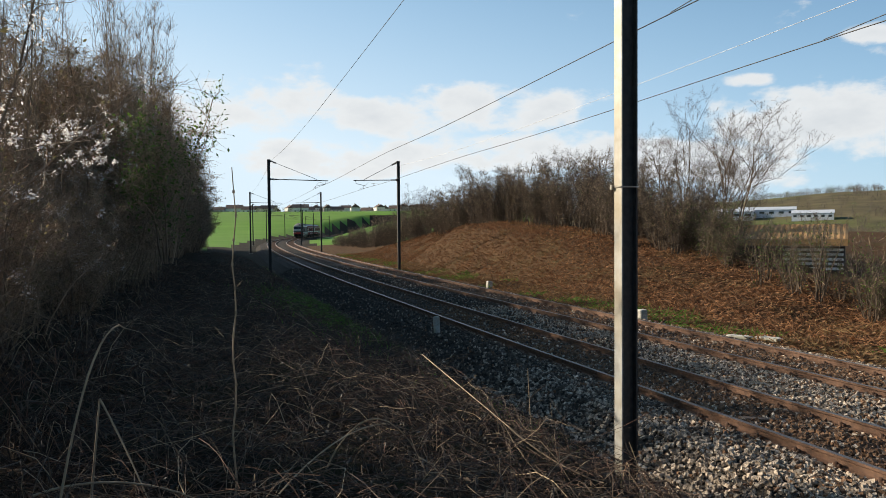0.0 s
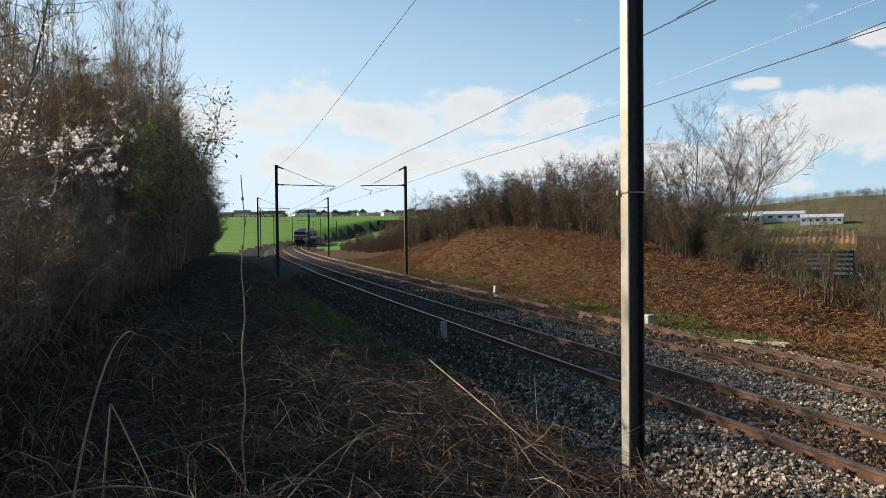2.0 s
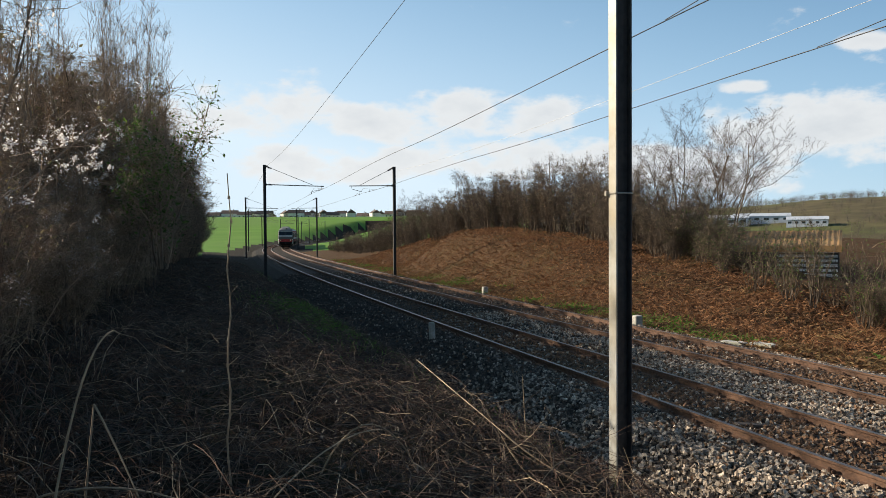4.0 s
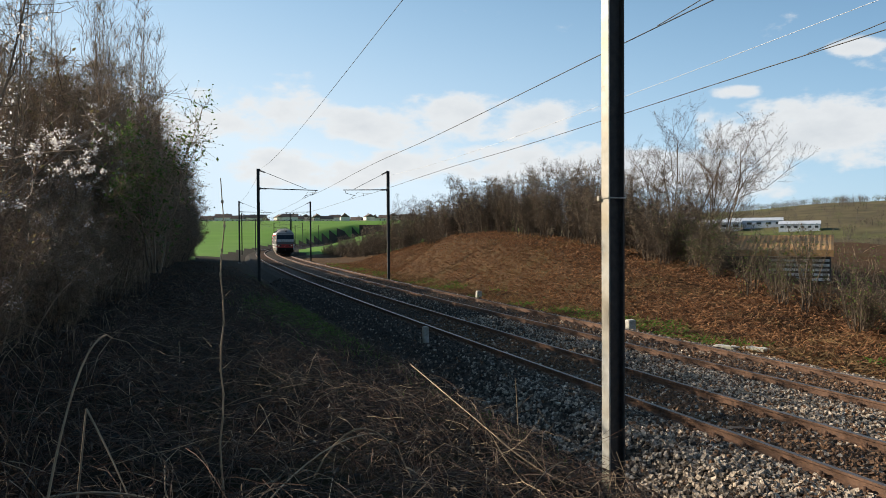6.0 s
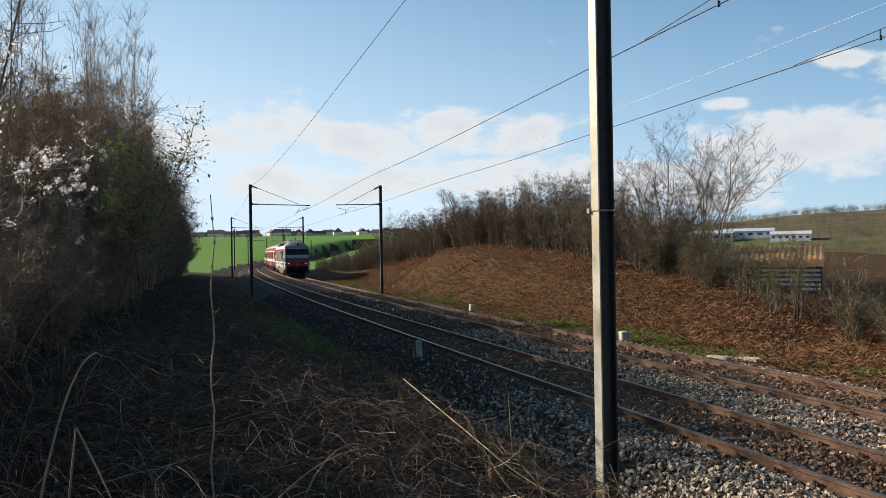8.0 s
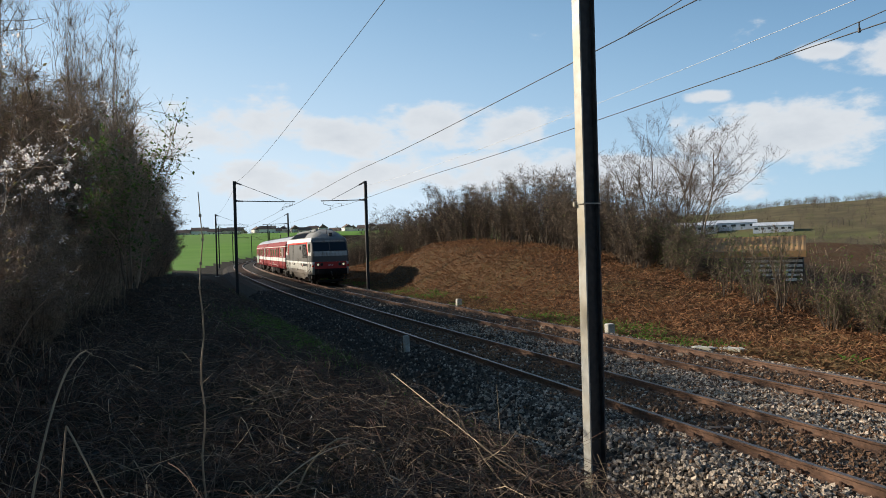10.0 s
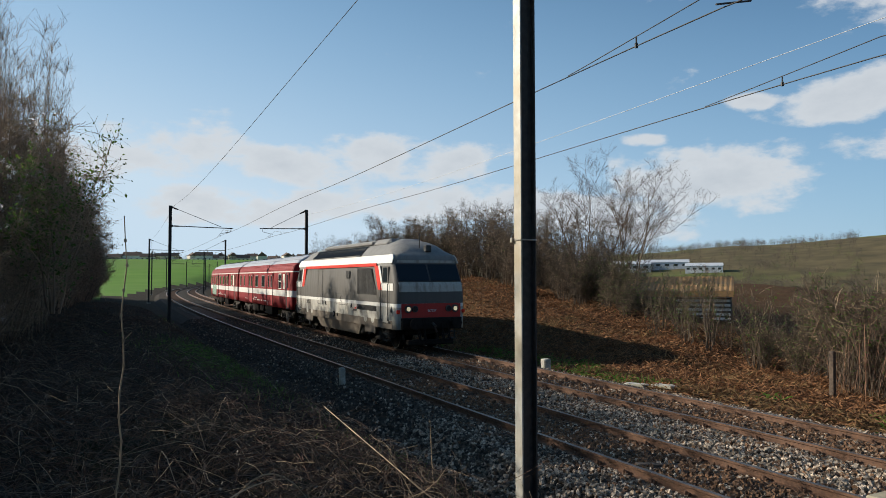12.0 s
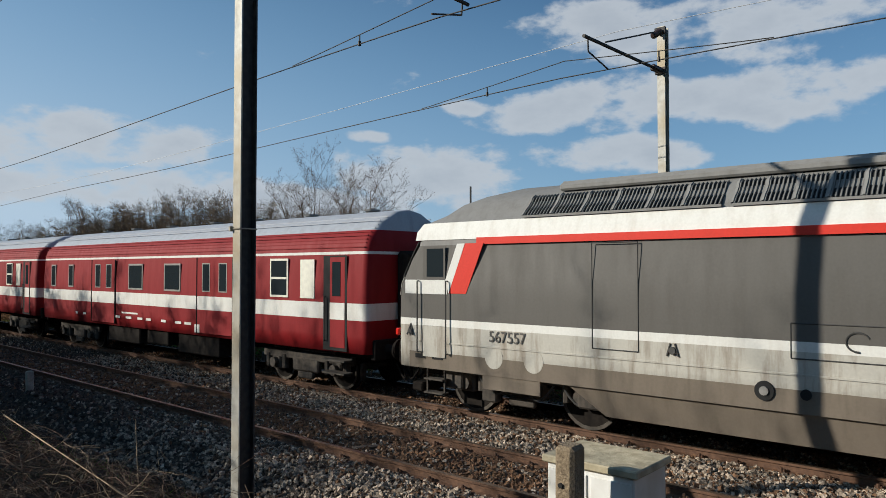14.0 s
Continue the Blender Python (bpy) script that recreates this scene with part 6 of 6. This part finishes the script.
def build_sheds():
    # old shed behind the thicket, long side to the line
    p = ray_spot(-25.95, 38)
    sh = empty("old_shed", pose(p.x, p.y, -2.05, 0, 0, -30))
    tagged(sh, "old dark shed with a rusty roof and white slatted wall", "shed")
    turned_box("wall", M_DARKWALL, sh, -2.42, 2.42, 0.0, 4.0, 0, 4.1)
    bm = bmesh.new()
    n = 44
    lo, hi = [], []
    for k in range(n + 1):
        x = -2.55 + 5.1 * k / n
        dz = 0.03 * (k % 2)
        lo.append(bm.verts.new((x, -0.5, 4.1 + dz)))
        hi.append(bm.verts.new((x, 2.6, 4.85 + dz)))
    for k in range(n):
        bm.faces.new((lo[k], lo[k + 1], hi[k + 1], hi[k]))
    part("roof", bm, M_RUST, sh, "rusty corrugated roof")
    turned_box("roof_edge", M_RUST, sh, -2.55, 2.55, -0.56, -0.5, 3.85, 4.16)
    wall = turned_box("slatted_wall", M_DARKWALL, sh, -0.2, 2.38, -0.06, -0.004, 2.0, 4.05)
    for k in range(9):
        z = 2.02 + k * 0.225
        turned_box("slat", M_BOARD, wall, -0.2, 2.38, -0.12, -0.062, z, z + 0.12)

    # works halls down in the valley
    for az, r, L, W, h, turn, mat, lab in ((-21.4, 585, 46, 22, 6.5, -21, M_ROOFGREY, "works hall with a pale sheet roof"), (-24.6, 600, 40, 20, 5.5, -26, M_ROOFGREY, "long works hall with a pale roof"), (-19.0, 640, 34, 18, 6, -15, M_ROOFGREY, "low works hall in the valley"), (-27.6, 560, 26, 14, 5, -30, M_ROOFGREY, "small works hall with a pale roof")):
        p = ray_spot(az, r)
        z0 = land(p.x, p.y) - 0.5
        hall = empty("works_hall", pose(p.x, p.y, z0, 0, 0, turn))
        tagged(hall, lab, "building", "works halls")
        turned_box("wall", M_ROOFGREY, hall, -L / 2, L / 2, -W / 2, W / 2, -2, h)
        bm = bmesh.new()
        a = [bm.verts.new(q) for q in ((-L / 2 - 0.4, -W / 2 - 0.4, h), (L / 2 + 0.4, -W / 2 - 0.4, h), (L / 2 + 0.4, W / 2 + 0.4, h), (-L / 2 - 0.4, W / 2 + 0.4, h), (-L / 2 - 0.4, 0, h + 2.4), (L / 2 + 0.4, 0, h + 2.4))]
        for f in ((0, 1, 5, 4), (2, 3, 4, 5), (0, 4, 3), (1, 2, 5)):
            bm.faces.new([a[i] for i in f])
        part("roof", bm, mat, hall)
        for k in range(6):
            turned_box("window", M_PANE, hall, -L / 2 + L * (k + 0.25) / 6, -L / 2 + L * (k + 0.75) / 6, -W / 2 - 0.06, -W / 2 + 0.02, h * 0.45, h * 0.75)

    # long building with a green roof
    p = ray_spot(-46.5, 40)
    gb = empty("brick_building", pose(p.x, p.y, -2.0, 0, 0, -40))
    tagged(gb, "low brick building with a green sheet roof", "building")
    turned_box("wall", M_BRICK, gb, -3.5, 9, 0, 6, 0, 3.2)
    bm = bmesh.new()
    n = 60
    lo = [bm.verts.new((-4 + 13.5 * k / n, -0.5, 3.2 + 0.03 * (k % 2))) for k in range(n + 1)]
    hi = [bm.verts.new((-4 + 13.5 * k / n, 5, 4.7 + 0.03 * (k % 2))) for k in range(n + 1)]
    for k in range(n):
        bm.faces.new((lo[k], lo[k + 1], hi[k + 1], hi[k]))
    part("roof", bm, M_GREENROOF, gb, "green ribbed sheet roof")
    for k in range(6):
        turned_box("board", M_BOARD, gb, -3.5, 9, -0.05, -0.004, 1.2 + k * 0.3, 1.28 + k * 0.3)


build_sheds()


# ---- small things by the line ----
def build_small():
    def stone_post(name, s, off, w, h, z, label, cat, lean=0.0):
        bm = bmesh.new()
        box(bm, -w / 2, w / 2, -w / 2, w / 2, -0.3, h, w * 0.12)
        ob = finish(name, bm, M_CONCRETE)
        p = at(s, off)
        ob.matrix_world = pose(p.x, p.y, z, lean, lean * 0.5, heading(s))
        tagged(ob, label, cat)

    stone_post("marker_post", 18.6, 1.75, 0.15, 0.40, -0.08, "small pale concrete marker post in ballast", "marker post", 2)
    stone_post("concrete_stub", 20.2, -6.15, 0.27, 0.40, -0.42, "squat concrete stub beside the far track", "concrete block", 3)
    stone_post("concrete_stub", 34.4, -6.45, 0.27, 0.38, -0.42, "squat concrete stub beside the far track", "concrete block", -3)
    # wooden fence posts in the thicket
    for s, off, h, lean in ((12.4, -10.2, 1.25, 2), (9.3, -10.1, 1.0, -4), (6.2, -10.3, 1.1, 3)):
        bm = bmesh.new()
        box(bm, -0.07, 0.07, -0.06, 0.06, -0.3, h, 0.012)
        ob = finish("fence_post", bm, M_SLEEPER)
        p = at(s, off)
        ob.matrix_world = pose(p.x, p.y, land(p.x, p.y), lean, lean, heading(s))
        tagged(ob, "weathered grey wooden fence post", "fence post", "fence posts")
    # two channel covers left by the far track
    for k, (s, off, turn) in enumerate(((15.9, -6.35, 14), (15.2, -6.75, 8))):
        bm = bmesh.new()
        box(bm, -0.36, 0.36, -0.13, 0.13, 0, 0.09, 0.015)
        for x in (-0.2, 0.2):
            box(bm, x - 0.06, x + 0.06, -0.14, 0.14, 0.03, 0.10, 0.01)
        ob = finish("trough_cover", bm, M_CONCRETE)
        p = at(s, off)
        ob.matrix_world = pose(p.x, p.y, land(p.x, p.y) + 0.02, 2, -2, heading(s) + turn)
        tagged(ob, "pale concrete cable trough cover lying loose", "trough cover", "trough covers")
    # old planks on the ballast
    for s, off, L, turn in ((9.9, -1.75, 0.9, 25), (8.3, -0.1, 1.0, 70), (12.8, 0.15, 0.7, 80)):
        bm = bmesh.new()
        box(bm, -L / 2, L / 2, -0.07, 0.07, 0, 0.035, 0.006)
        ob = finish("old_plank", bm, M_TWIGPALE if off < -1 else M_SLEEPER)
        p = at(s, off)
        ob.matrix_world = pose(p.x, p.y, -0.135 if off < -1 else -0.16, 0, 3, heading(s) + turn)
        tagged(ob, "weathered plank lying on the ballast", "plank")
    # signal cabinets behind a concrete post
    def cabinet(s, off, w, d, h, label):
        p = at(s, off)
        c = empty("signal_cabinet", pose(p.x, p.y, -0.42, 0, 0, heading(s)))
        tagged(c, label, "cabinet", "signal cabinets")
        bm = bmesh.new()
        box(bm, -w / 2, w / 2, -d / 2, d / 2, 0.0, h, 0.012)
        part("body", bm, P_CABINET, c)
        bm = bmesh.new()
        vs = box(bm, -w / 2 - 0.04, w / 2 + 0.04, -d / 2 - 0.04, d / 2 + 0.04, h, h + 0.07, 0.012)
        part("lid", bm, P_LID, c, "stained concrete lid")
        for sx in (-1, 1):
            dr = None
            bm = bmesh.new()
            box(bm, sx * w / 4 - w / 4 + 0.02, sx * w / 4 + w / 4 - 0.02, -d / 2 - 0.018, -d / 2 - 0.002, 0.1, h - 0.05, 0.004)
            dr = part("door", bm, P_CABINET, c)
            bm = bmesh.new()
            box(bm, sx * 0.05 - 0.02, sx * 0.05 + 0.02, -d / 2 - 0.04, -d / 2 - 0.018, h * 0.5, h * 0.5 + 0.12, 0.004)
            part("latch", bm, P_LINE, dr)

    cabinet(2.97, 2.25, 0.86, 0.64, 1.44, "white signal cabinet with a stained concrete lid")
    bm = bmesh.new()
    box(bm, -0.09, 0.09, -0.11, 0.11, -0.3, 1.78, 0.03)
    ob = finish("concrete_post", bm, M_POST)
    for z in (0.86, 1.16, 1.46):
        bm = bmesh.new()
        tube(bm, (-0.02, -0.125, z), (-0.02, -0.108, z), 0.022, 10)
        part("bolt_hole", bm, P_DEEP, ob)
    for x in (-0.19, 0.19):
        bm = bmesh.new()
        box(bm, x - 0.09, x + 0.09, -0.09, -0.07, 1.14, 1.26, 0.006)
        part("bracket", bm, P_LID, ob, "stained flat metal bracket")
    p = at(2.95, 2.95)
    ob.matrix_world = pose(p.x, p.y, -0.45, 1, 1, heading(2.95))
    tagged(ob, "rough lichen-grey concrete post before the cabinets", "post")


M_POST = material("pebbly aged concrete", (0.30, 0.23, 0.15), (0.13, 0.095, 0.06), 0.95, scale=40, bump=0.8, bscale=60, c3=(0.20, 0.15, 0.09))
P_LID = material("lichen-stained lid", (0.58, 0.50, 0.34), (0.36, 0.30, 0.19), 0.9, scale=9, bump=0.4, c3=(0.20, 0.18, 0.13))
P_CABINET = material("chalky white cabinet paint", (0.74, 0.74, 0.72), (0.64, 0.63, 0.60), 0.7, scale=6, c3=(0.48, 0.44, 0.36))
build_small()


# ---- what moves ----
FRONT = [(0.0, 206.0), (2.0, 176.2), (4.0, 146.0), (6.5, 106.8), (7.5, 91.2), (10.0, 53.6), (11.0, 38.8), (12.0, 24.1), (13.0, 9.5), (13.5, 2.1), (14.0, -4.78)]


def front_at(t):
    for (a, b), (c, d) in zip(FRONT, FRONT[1:]):
        if t <= c:
            return b + (d - b) * (t - a) / (c - a)
    return FRONT[-1][1]


def motions():
    for ob, back in ((locomotive, LH), (coach_a, 2 * LH + 0.9 + CH), (coach_b, 2 * LH + 1.7 + 3 * CH)):
        rows = []
        for k in range(29):
            t = k * 0.5
            s = front_at(t) + back
            rows.append((t, pose_at(s, FAR_OFF, 0.0)))
        walk(ob, rows)


motions()
